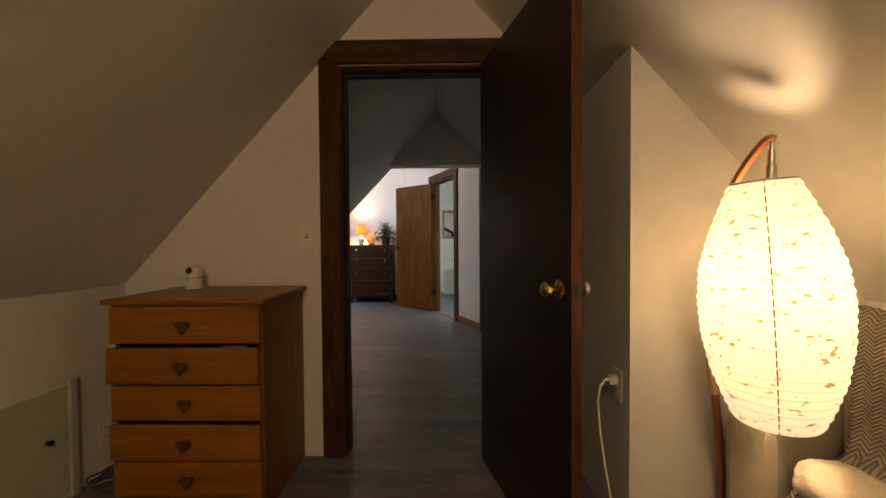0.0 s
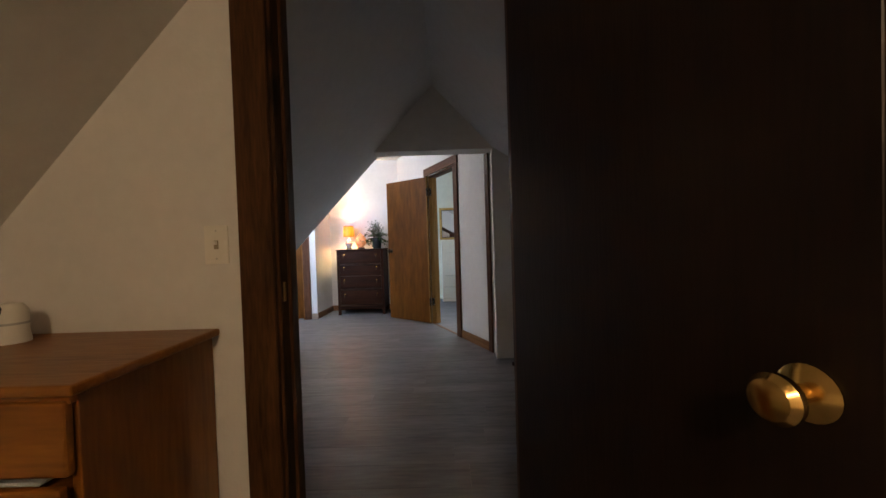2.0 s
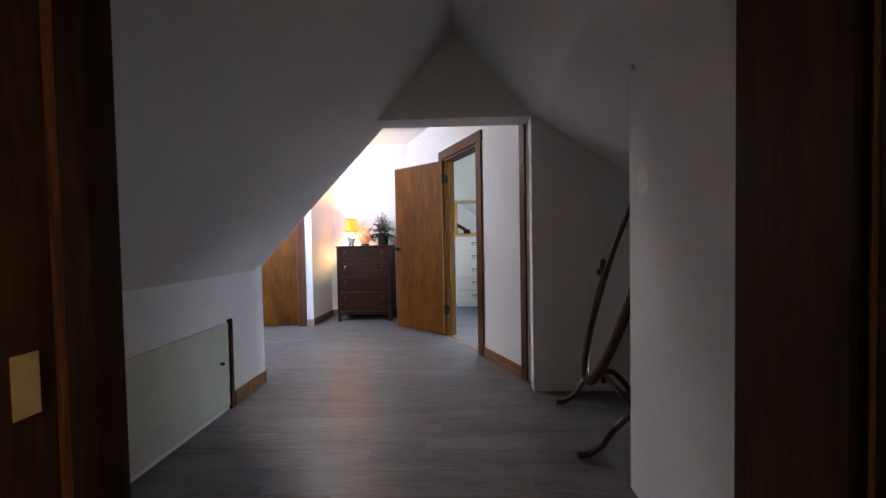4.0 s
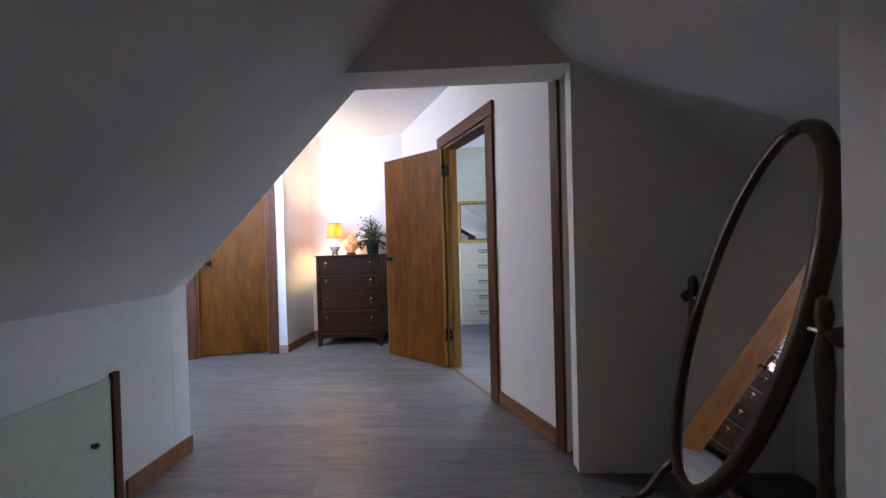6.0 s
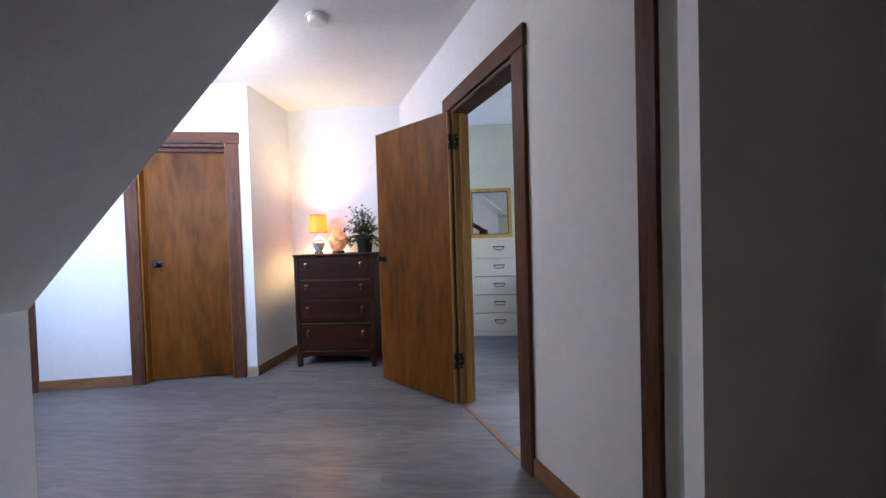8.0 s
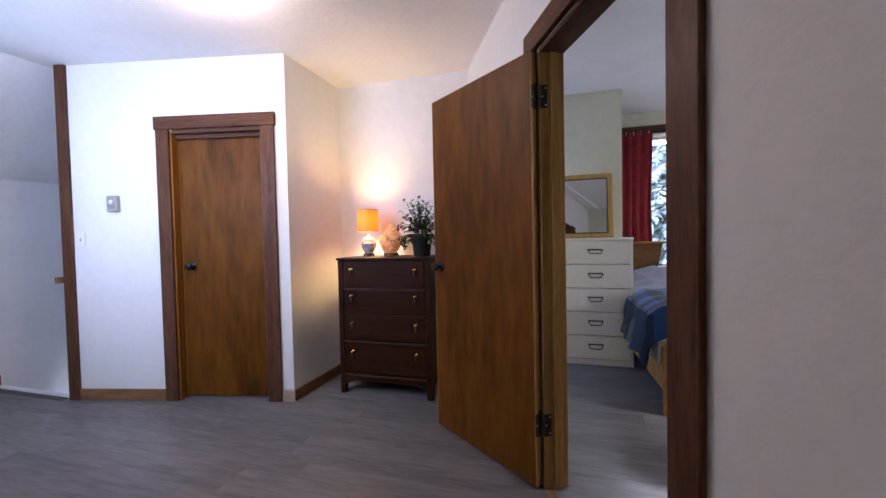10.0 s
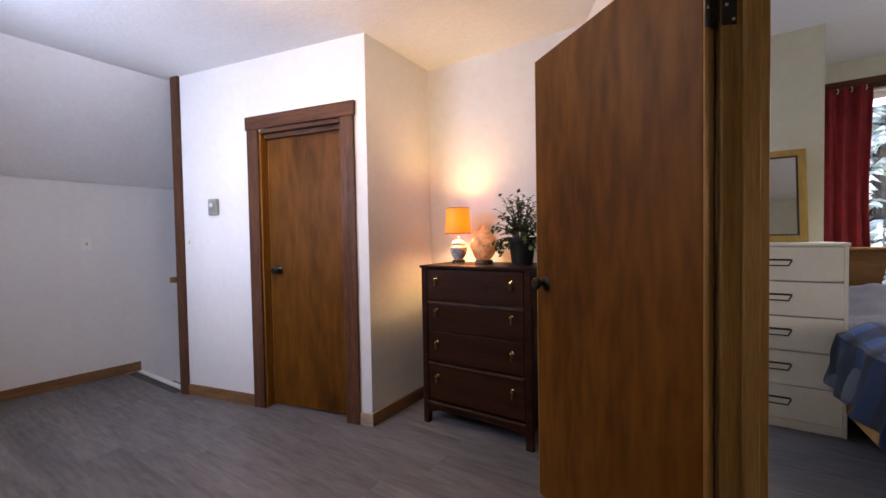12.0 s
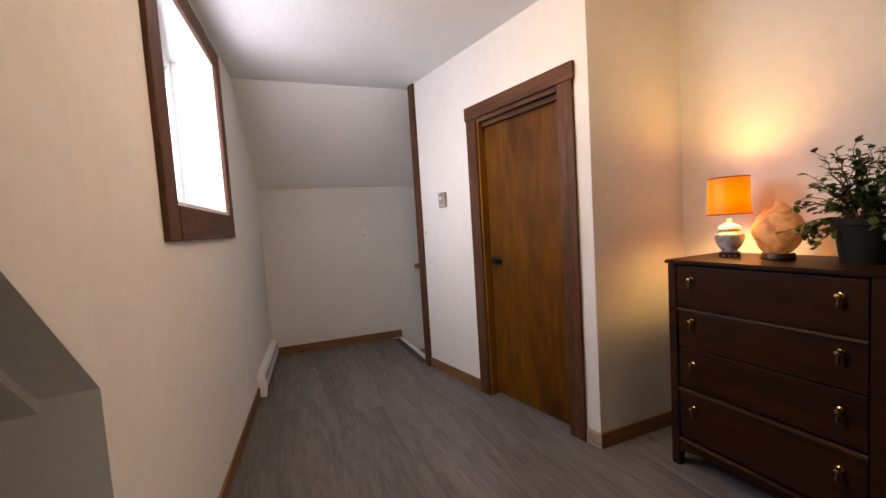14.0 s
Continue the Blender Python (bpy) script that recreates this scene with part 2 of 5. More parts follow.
fr_.inputs[1].default_value, fr_.inputs[2].default_value, fr_.inputs[3].default_value, fr_.inputs[4].default_value = 0.33, 0.40, 0.0, 1.0
ptint = pt.nodes.new("ShaderNodeMix")
ptint.data_type = "RGBA"
ptint.inputs[6].default_value, ptint.inputs[7].default_value = (0.34, 0.20, 0.05, 1), (1.0, 0.87, 0.60, 1)
pt.links.new(pco.outputs["Object"], pmap.inputs[0])
pt.links.new(pmap.outputs[0], fib.inputs["Vector"])
pt.links.new(fib.outputs[0], fr_.inputs[0])
psep, pm1, pm2, pm3, pm4 = pt.nodes.new("ShaderNodeSeparateXYZ"), *(pt.nodes.new("ShaderNodeMath") for _ in range(4))
pm1.operation, pm2.operation, pm3.operation, pm4.operation = "MULTIPLY", "SINE", "LESS_THAN", "MULTIPLY_ADD"
pm1.inputs[1].default_value, pm3.inputs[1].default_value, pm4.inputs[1].default_value = 2 * math.pi * 26 / 0.625, 0.80, 0.27
pmin = pt.nodes.new("ShaderNodeMath")
pmin.operation = "MULTIPLY"
pm4.inputs[2].default_value = 0.73
pt.links.new(pco.outputs["Object"], psep.inputs[0])
pt.links.new(psep.outputs[2], pm1.inputs[0])
pt.links.new(pm1.outputs[0], pm2.inputs[0])
pt.links.new(pm2.outputs[0], pm3.inputs[0])
pt.links.new(pm3.outputs[0], pm4.inputs[0])
pt.links.new(pm4.outputs[0], pmin.inputs[0])
pt.links.new(fr_.outputs[0], pmin.inputs[1])
pt.links.new(pmin.outputs[0], ptint.inputs[0])
pt.links.new(ptint.outputs[2], pb.inputs["Emission Color"])
pthin = pt.nodes.new("ShaderNodeVectorMath")
pthin.operation = "SCALE"
pthin.inputs["Scale"].default_value = 0.13
pt.links.new(ptint.outputs[2], pthin.inputs[0])
pt.links.new(pthin.outputs[0], tr_.inputs[0])
pt.links.new(pb.outputs[0], addp.inputs[0])
pt.links.new(tr_.outputs[0], addp.inputs[1])
pt.links.new(addp.outputs[0], outp.inputs[0])
pb.inputs["Base Color"].default_value = (0.35, 0.30, 0.22, 1)
PORCELAIN = mat("painted_porcelain", (0.34, 0.37, 0.43), 0.15, var=0.8, scale=30)
DARK_STAND = mat("dark_lamp_stand", (0.03, 0.016, 0.01), 0.35, var=0.2)
WHITE_FRAME = mat("white_window_frame", (0.78, 0.79, 0.80), 0.4, var=0.03)


# ---- building helpers ----
def mesh_of(name, bm, material, smooth=False):
    bmesh.ops.recalc_face_normals(bm, faces=bm.faces)
    me = bpy.data.meshes.new(name)
    bm.to_mesh(me)
    bm.free()
    me.materials.append(material)
    if smooth:
        for p in me.polygons:
            p.use_smooth = True
        me.set_sharp_from_angle(angle=radians(35))
    return me


def part(name, bm, material, parent=None, label="", smooth=False, at=None):
    ob = new(name, mesh_of(name, bm, material, smooth))
    if parent is not None:
        ob.parent = parent
    if at is not None:
        ob.matrix_local = at
    return tagged(ob, label)


def structure(name, bm, material, label, category, at=None):
    return tagged(part(name, bm, material, None, "", False, at), label, category, "", "structure")


def thing(name, label, category, at, group=""):
    ob = new(name)
    ob.matrix_world = at
    return tagged(ob, label, category, group)


def box(x0, x1, y0, y1, z0, z1, bevel=0.0, bm=None, seg=1):
    own = bmesh.new()
    r = bmesh.ops.create_cube(own, size=1.0)
    for v in r["verts"]:
        v.co = Vector(((x0 + x1) / 2 + v.co.x * (x1 - x0), (y0 + y1) / 2 + v.co.y * (y1 - y0), (z0 + z1) / 2 + v.co.z * (z1 - z0)))
    if bevel:
        bmesh.ops.bevel(own, geom=own.edges[:], offset=bevel, segments=seg, affect="EDGES", profile=0.6)
    if bm is None:
        return own
    return merge(bm, own)


def merge(bm, other):
    me = bpy.data.meshes.new("tmp")
    other.to_mesh(me)
    other.free()
    bm.from_mesh(me)
    bpy.data.meshes.remove(me)
    return bm


def prism(points, lo, hi, axis="y", bevel=0.0):
    """A flat outline, pushed along an axis. Points are (x, z) for y, (x, y) for z, (y, z) for x."""
    bm = bmesh.new()
    place = {"y": lambda p, d: (p[0], d, p[1]), "z": lambda p, d: (p[0], p[1], d), "x": lambda p, d: (d, p[0], p[1])}[axis]
    a = [bm.verts.new(place(p, lo)) for p in points]
    b = [bm.verts.new(place(p, hi)) for p in points]
    bm.faces.new(a)
    bm.faces.new(b[::-1])
    for i in range(len(points)):
        j = (i + 1) % len(points)
        bm.faces.new((a[i], a[j], b[j], b[i]))
    bmesh.ops.recalc_face_normals(bm, faces=bm.faces)
    if bevel:
        bmesh.ops.bevel(bm, geom=bm.edges[:], offset=bevel, segments=2, affect="EDGES")
    return bm


def lathe(profile, steps=24, bm=None):
    """Turned on the z axis from (radius, height) pairs."""
    bm = bm or bmesh.new()
    rings = []
    for r, z in profile:
        rings.append([bm.verts.new((max(r, 1e-4) * math.cos(2 * math.pi * i / steps), max(r, 1e-4) * math.sin(2 * math.pi * i / steps), z)) for i in range(steps)])
    for a, b in zip(rings, rings[1:]):
        for i in range(steps):
            j = (i + 1) % steps
            bm.faces.new((a[i], a[j], b[j], b[i]))
    bm.faces.new(rings[0][::-1])
    bm.faces.new(rings[-1])
    return bm


def tube(points, radius, steps=8, bm=None, closed=False, flat=1.0):
    """A round bar along points; radius is a number or one for each point."""
    bm = bm or bmesh.new()
    pts = [Vector(p) for p in points]
    n = len(pts)
    radii = radius if isinstance(radius, (list, tuple)) else [radius] * n
    rings, up = [], None
    for i, p in enumerate(pts):
        a, b = (pts[i - 1], pts[(i + 1) % n]) if closed else (pts[max(i - 1, 0)], pts[min(i + 1, n - 1)])
        t = (b - a).normalized()
        if up is None:
            up = t.orthogonal().normalized()
        side = t.cross(up).normalized()
        up = side.cross(t).normalized()
        rings.append([bm.verts.new(p + radii[i] * (math.cos(2 * math.pi * k / steps) * side * flat + math.sin(2 * math.pi * k / steps) * up)) for k in range(steps)])
    for i in range(n if closed else n - 1):
        a, b = rings[i], rings[(i + 1) % n]
        for k in range(steps):
            l = (k + 1) % steps
            bm.faces.new((a[k], a[l], b[l], b[k]))
    if not closed:
        bm.faces.new(rings[0][::-1])
        bm.faces.new(rings[-1])
    return bm


def wall_run(length, thick, z0, z1, openings=()):
    """A wall along +x from 0, its front face at y 0 and its body behind it (+y), with rectangular openings (s0, s1, za, zb)."""
    bm = bmesh.new()
    s = 0.0
    for s0, s1, za, zb in sorted(openings):
        if s0 > s:
            box(s, s0, 0, thick, z0, z1, bm=bm)
        if za > z0:
            box(s0, s1, 0, thick, z0, za, bm=bm)
        if zb < z1:
            box(s0, s1, 0, thick, zb, z1, bm=bm)
        s = s1
    if s < length:
        box(s, length, 0, thick, z0, z1, bm=bm)
    return bm


def along(p, q):
    """The pose of a run from p to q on the floor, x along it."""
    a = math.degrees(math.atan2(q[1] - p[1], q[0] - p[0]))
    return pose(p[0], p[1], 0, 0, 0, a), math.hypot(q[0] - p[0], q[1] - p[1])


# ---- structure: the gabled wing ----
RIDGE, PITCH, KNEE, KNEE_H = 2.59, 1.09, 1.55, 0.90


def roof_z(x):
    return RIDGE - PITCH * abs(x)


# left and right slopes, from behind the first room to the partition; the right one flattens over the mirror nook
SHED, SHED_X = 0.65, 0.54


def nook_z(x):
    return roof_z(SHED_X) - SHED * (x - SHED_X)


structure("ceiling_slope_west", prism([(0, RIDGE), (-1.9, roof_z(1.9)), (-1.9, roof_z(1.9) + 0.2), (0, RIDGE + 0.25)], -2.1, 4.45, "y"), WALL, "sloping white plaster attic ceiling", "ceiling")
structure("ceiling_slope_east", prism([(0, RIDGE), (1.9, roof_z(1.9)), (1.9, roof_z(1.9) + 0.2), (0, RIDGE + 0.25)], -2.1, 3.20, "y"), WALL, "sloping white plaster attic ceiling", "ceiling")
structure("ceiling_slope_nook", prism([(0, RIDGE), (SHED_X, roof_z(SHED_X)), (1.9, nook_z(1.9)), (1.9, nook_z(1.9) + 0.2), (0, RIDGE + 0.25)], 3.20, 4.45, "y"), WALL, "flatter white plaster ceiling over the nook", "ceiling")
structure("wall_nook_return", prism([(0.75, -0.05), (1.7, -0.05), (1.7, nook_z(1.7) + 0.05), (0.75, nook_z(0.75) + 0.05)], 3.285, 3.305), WALL, "white wall end beside the nook", "wall")
structure("wall_knee_west", box(-KNEE - 0.12, -KNEE, -2.1, 4.562, -0.05, KNEE_H + 0.06), WALL, "low white knee wall under the roof slope", "wall")
structure("wall_knee_east", box(KNEE, KNEE + 0.12, -2.1, 4.45, -0.05, nook_z(KNEE) + 0.06), WALL, "low white knee wall under the roof slope", "wall")
structure("wall_south", prism([(-1.7, -0.05), (1.7, -0.05), (1.7, 0.9), (0, 2.7), (-1.7, 0.9)], -2.2, -2.08), WALL, "white gable wall behind the walk", "wall")
# wall with the first door
D0, D1, DTOP, DY = -0.431, 0.324, 1.998, 1.95
structure("wall_first_door", prism([(-1.7, -0.05), (D0, -0.05), (D0, DTOP), (D1, DTOP), (D1, -0.05), (1.7, -0.05), (1.7, 0.78), (0, RIDGE + 0.05), (-1.7, 0.78)], DY, DY + 0.12), WALL, "white wall with a dark door opening", "wall")
# boxed-in closet at the side
structure("wall_closet_box", prism([(0.75, -0.05), (1.6, -0.05), (1.6, 0.9), (0.75, 1.82)], 1.34, 3.285), WALL, "boxed-in white wall beside the door", "wall")
# partition with the wide opening
structure("wall_partition_hall", prism([(-0.56, 1.98), (0.54, 1.98), (0.54, -0.05), (1.62, -0.05), (1.62, nook_z(1.62) + 0.03), (SHED_X, roof_z(SHED_X) + 0.03), (0, RIDGE + 0.03)], 4.36, 4.45), WALL, "white gable partition over an open passage", "wall")
structure("wall_partition_landing", prism([(-1.56, 2.6), (0.54, 2.6), (0.54, 1.98), (-0.56, 1.98), (-1.549, 0.935), (-1.549, -0.05), (-1.56, -0.05)], 4.45, 4.565), WALL, "white wall over the passage", "wall")

# ---- structure: landing ----
WIN_A, WIN_B = (-1.56, 4.565), (-4.75, 4.84)
at, n = along(WIN_B, WIN_A)
# the wall's body lies on the -y side
bm = bmesh.new()
W0, W1, WZ0, WZ1 = 1.60, 2.58, 1.43, 2.36
for s0, s1, za, zb in ((0, W0, -0.05, 2.6), (W1, n, -0.05, 2.6), (W0, W1, -0.05, WZ0), (W0, W1, WZ1, 2.6)):
    box(s0, s1, -0.28, 0, za, zb, bm=bm)
structure("wall_window", bm, WALL, "white wall with a small deep window", "wall", at)
WIN_AT = at

FAR_A, FAR_B = (-4.74, 4.84), (-4.50, 7.4)
at, n = along(FAR_A, FAR_B)
structure("wall_far_knee", wall_run(n, 0.12, -2.2, 1.78), WALL, "white end wall under the slope", "wall", at)
FAR_AT = at
# slope above the end wall
bm = bmesh.new()
vs = [bm.verts.new(c) for c in ((-4.76, 4.5, 1.76), (-4.48, 7.4, 1.76), (-3.62, 7.4, 2.52), (-3.80, 4.5, 2.52), (-4.86, 4.5, 1.86), (-4.58, 7.4, 1.86), (-3.62, 7.4, 2.72), (-3.80, 4.5, 2.72))]
for f in ((0, 1, 2, 3), (7, 6, 5, 4), (0, 4, 5, 1), (3, 2, 6, 7), (0, 3, 7, 4), (1, 5, 6, 2)):
    bm.faces.new([vs[i] for i in f])
structure("ceiling_slope_landing", bm, CEIL, "sloping white ceiling over the stair end", "ceiling")
structure("ceiling_landing", prism([(-3.95, 4.45), (0.9, 4.45), (-0.55, 7.4), (-3.60, 7.4)], 2.52, 2.64, "z"), CEIL, "flat textured white ceiling", "ceiling")

# closet wall, its return and the back wall
C0, CE = (-1.90, 6.52), (-0.9796, -0.2010)


def on_closet(s):
    return (C0[0] + CE[0] * s, C0[1] + CE[1] * s)


CL = 1.675
at, n = along(on_closet(CL), C0)
CLOSET_AT = at
CD0, CD1 = n - 0.888, n - 0.18
structure("wall_closet", wall_run(n, 0.11, -0.05, 2.55, [(CD0, CD1, -0.05, 2.0)]), WALL, "white wall with a brown closet door", "wall", at)
at, n = along((-1.90, 6.525), (-1.87, 7.2))
structure("wall_return", wall_run(n, 0.11, -0.05, 2.55), WALL, "short white return wall beside the chest", "wall", at)
structure("wall_back", box(-2.0, -0.5, 7.2, 7.31, -0.05, 2.55), WALL, "white wall behind the chest of drawers", "wall")
structure("wall_closet_inside", box(-4.5, -1.78, 7.3, 7.42, -2.2, 2.6), WALL, "plain wall closing the stairwell", "wall")

# wall with the guest room's door
P0, PD = (0.54, 4.54), (-0.4226, 0.9063)
G0, G1, GTOP = 0.78, 1.58, 2.015


GUEST_AT = pose(P0[0], P0[1], 0, 0, 0, math.degrees(math.atan2(PD[1], PD[0])))
# in this frame x runs along the wall and +y is towards the landing
bm = bmesh.new()
for s0, s1, za, zb in ((0.004, G0, -0.05, 2.58), (G1, 3.2, -0.05, 2.58), (G0, G1, GTOP, 2.58)):
    box(s0, s1, -0.11, 0, za, zb, bm=bm)
structure("wall_guest_door", bm, WALL, "white wall with an open brown door", "wall", GUEST_AT)

# ---- structure: guest room ----
structure("wall_guest_south", box(0.6, 3.1, 4.452, 4.56, -0.05, 2.7), SAGE, "plain wall of the guest room", "wall")
# unseen openings: y 7.6 inferred from a floor shadow, y 6.2 added for fill
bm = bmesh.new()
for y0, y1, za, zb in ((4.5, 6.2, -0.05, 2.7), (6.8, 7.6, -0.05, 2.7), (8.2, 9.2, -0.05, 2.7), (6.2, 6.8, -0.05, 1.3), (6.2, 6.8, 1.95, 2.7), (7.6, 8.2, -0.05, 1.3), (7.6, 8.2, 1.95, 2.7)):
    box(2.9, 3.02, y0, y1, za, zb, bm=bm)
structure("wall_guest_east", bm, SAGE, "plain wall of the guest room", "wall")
bm = bmesh.new()
for x0, x1, za, zb in ((-0.9, 1.0, -0.05, 2.7), (1.9, 3.0, -0.05, 2.7), (1.0, 1.9, -0.05, 0.75), (1.0, 1.9, 2.3, 2.7)):
    box(x0, x1, 8.98, 9.16, za, zb, bm=bm)
structure("wall_guest_window", bm, SAGE, "pale wall with a window over the bed", "wall")
structure("wall_guest_nook", box(-1.0, 0.60, 8.14, 8.98, -0.05, 2.56), SAGE, "pale sage wall block behind the chest", "wall")
structure("ceiling_guest", box(-1.1, 3.1, 4.45, 9.2, 2.56, 2.68), CEIL, "flat white guest room ceiling", "ceiling")

# ---- things placed by functions further down ----
IDENT = Matrix.Identity(4)
# orange light on the closet jambs, put into a brighter wood colour
LIT_JAMB = wood("orange_lit_jamb_wood", (0.12, 0.045, 0.008), (0.24, 0.10, 0.02), "Z", 0.45, 12, 5.0)


# ---- doors, trim and fixed fittings ----
def board(name, x0, x1, y0, y1, z0, z1, material, label, at=IDENT, bevel=0.003):
    return structure(name, box(x0, x1, y0, y1, z0, z1, bevel), material, label, "trim", at)


def knob_profile():
    return [(0.001, 0.0), (0.030, 0.0), (0.031, 0.004), (0.024, 0.008), (0.011, 0.012), (0.010, 0.028), (0.018, 0.034), (0.026, 0.043), (0.027, 0.052), (0.021, 0.060), (0.008, 0.063), (0.001, 0.063)]


def door_leaf(name, label, at, width, height, face, edge, knob_mat, knob_label, thick=0.035, knob_x=None, knob_z=0.99, far_mat=None):
    """A flush door: x from the hinge to the free edge, y through the leaf, z up."""
    door = tagged(thing(name, label, "door", at), kind="structure")
    part("leaf", box(0.004, width - 0.004, 0.0, thick, 0, height, 0.002), face, door)
    part("hinge_edge", box(0, 0.004, 0.001, thick - 0.001, 0, height), edge, door, "pale bare wood edge")
    part("free_edge", box(width - 0.004, width, 0.001, thick - 0.001, 0, height), edge, door, "pale bare wood edge")
    kx = knob_x if knob_x is not None else width - 0.065
    for side, turn, y in ((1, -90, thick), (-1, 90, 0.0)):
        part("door_knob", lathe(knob_profile(), 24), far_mat if far_mat and side == 1 else knob_mat, door, "bright steel knob" if far_mat and side == 1 else knob_label, True, pose(kx, y, knob_z, turn, 0, 0))
    part("latch_plate", box(width - 0.001, width + 0.0015, thick / 2 - 0.007, thick / 2 + 0.007, knob_z - 0.022, knob_z + 0.022, 0.0006), BLACK_METAL, door, "small metal latch plate")
    return door


def hinge(name, at, leaf_turn, jamb_at):
    """Two rounded leaves and a barrel: one leaf on the door's edge, the other on the jamb."""
    h = thing(name, "black steel butt hinge on the door jamb", "hinge", at, "door hinges")
    back = at.inverted() @ jamb_at
    for nm, place, a, c in (("door_plate", pose(0, 0, 0, 0, 0, leaf_turn), (-0.003, 0.0005, 0.0, 0.036), (-0.0032, 0.010, 0.027, 90)), ("jamb_plate", back, (-0.0025, 0.0005, -0.036, 0.0), (-0.0027, -0.028, -0.011, 90))):
        plate = part(nm, box(*a, -0.052, 0.052, 0.0012, seg=2), BLACK_METAL, h, "", False, place)
        for zz in (-0.038, 0.0, 0.038):
            part("screw", lathe([(0.0045, 0), (0.004, 0.0012), (0.001, 0.0014)], 10), STEEL, plate, "small steel screw", False, pose(c[0] + 0.0006, c[1] if zz else c[2], zz, 0, -90, 0))
    bm = bmesh.new()
    for k in range(5):
        merge(bm, lathe([(0.008, -0.052 + 0.0208 * k + 0.0006), (0.008, -0.052 + 0.0208 * (k + 1) - 0.0006)], 14))
    part("barrel", bm, BLACK_METAL, h, "", True, pose(-0.004, -0.008, 0))
    part("pin_cap", lathe([(0.004, 0.052), (0.006, 0.056), (0.005, 0.062), (0.001, 0.064)], 12), BLACK_METAL, h, "", True, pose(-0.004, -0.008, 0))
    return h


# first door: jambs, casing, dark leaf standing open into the first room
board("jamb_first_west", D0 - 0.001, D0 + 0.018, DY - 0.005, DY + 0.125, 0, DTOP, DARK_TRIM, "dark stained door jamb")
board("jamb_first_east", D1 - 0.018, D1 + 0.001, DY - 0.005, DY + 0.125, 0, DTOP, DARK_TRIM, "dark stained door jamb")
board("jamb_first_head", D0 + 0.018, D1 - 0.018, DY - 0.005, DY + 0.125, DTOP - 0.018, DTOP + 0.001, DARK_TRIM_H, "dark stained door head")
board("stop_first_west", D0 + 0.018, D0 + 0.03, DY + 0.045, DY + 0.08, 0, DTOP - 0.018, DARK_TRIM, "thin dark door stop")
board("stop_first_head", D0 + 0.03, D1 - 0.03, DY + 0.045, DY + 0.08, DTOP - 0.03, DTOP - 0.018, DARK_TRIM_H, "thin dark door stop")
structure("trim_first_west", prism([(D0 - 0.095, 0), (D0 + 0.008, 0), (D0 + 0.008, DTOP + 0.005), (D0 - 0.095, DTOP + 0.005)], DY - 0.022, DY, "y", 0.003), DARK_TRIM, "dark stained pine door casing", "trim")
structure("trim_first_head", prism([(D0 - 0.10, DTOP + 0.006), (D1 + 0.10, DTOP + 0.006), (D1 + 0.10, DTOP + 0.12), (-0.43, DTOP + 0.12), (D0 - 0.10, DTOP + 0.032)], DY - 0.024, DY, "y", 0.003), DARK_TRIM_H, "dark stained pine door head casing", "trim")
board("trim_first_east", D1 - 0.008, D1 + 0.10, DY - 0.022, DY, 0, DTOP + 0.005, DARK_TRIM, "dark stained pine door casing")
for x0, x1, nm in ((D0 - 0.10, D0 + 0.008, "trim_first_back_west"), (D1 - 0.008, D1 + 0.10, "trim_first_back_east")):
    board(nm, x0, x1, DY + 0.12, DY + 0.14, 0, DTOP + 0.005, DARK_TRIM, "dark stained pine door casing")
board("trim_first_back_head", D0 - 0.10, D1 + 0.10, DY + 0.12, DY + 0.142, DTOP + 0.006, DTOP + 0.12, DARK_TRIM_H, "dark stained pine door head casing")
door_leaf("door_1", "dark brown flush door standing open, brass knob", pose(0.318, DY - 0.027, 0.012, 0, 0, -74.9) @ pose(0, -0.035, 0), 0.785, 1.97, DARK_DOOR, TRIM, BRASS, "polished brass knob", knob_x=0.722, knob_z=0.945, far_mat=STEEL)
strike = thing("strike_plate", "small brass strike plate on the door jamb", "strike plate", pose(D0 + 0.0185, DY + 0.02, 0.99))
part("plate", box(0, 0.0015, -0.012, 0.012, -0.03, 0.03, 0.0005), BRASS, strike)

# closet door, shut, set back in its casing
board("jamb_closet_west", CD0 - 0.001, CD0 + 0.018, -0.003, 0.113, 0, 2.0, LIT_JAMB, "stained pine door jamb", CLOSET_AT)
board("jamb_closet_east", CD1 - 0.018, CD1 + 0.001, -0.003, 0.113, 0, 2.0, LIT_JAMB, "stained pine door jamb", CLOSET_AT)
board("jamb_closet_head", CD0 + 0.018, CD1 - 0.018, -0.004, 0.113, 1.982, 2.0105, TRIM_H, "stained pine door head", CLOSET_AT)
board("stop_closet_head", CD0 + 0.018, CD1 - 0.018, 0.03, 0.058, 1.95, 1.982, TRIM_H, "dark door stop under the head", CLOSET_AT)
board("trim_closet_west", CD0 - 0.095, CD0 + 0.006, -0.02, 0.0, 0, 2.01, TRIM, "stained pine door casing", CLOSET_AT)
board("trim_closet_east", CD1 - 0.006, CD1 + 0.095, -0.02, 0.0, 0, 2.01, TRIM, "stained pine door casing", CLOSET_AT)
board("trim_closet_head", CD0 - 0.105, CD1 + 0.105, -0.024, 0.0, 2.011, 2.105, TRIM_H, "stained pine door head casing", CLOSET_AT)
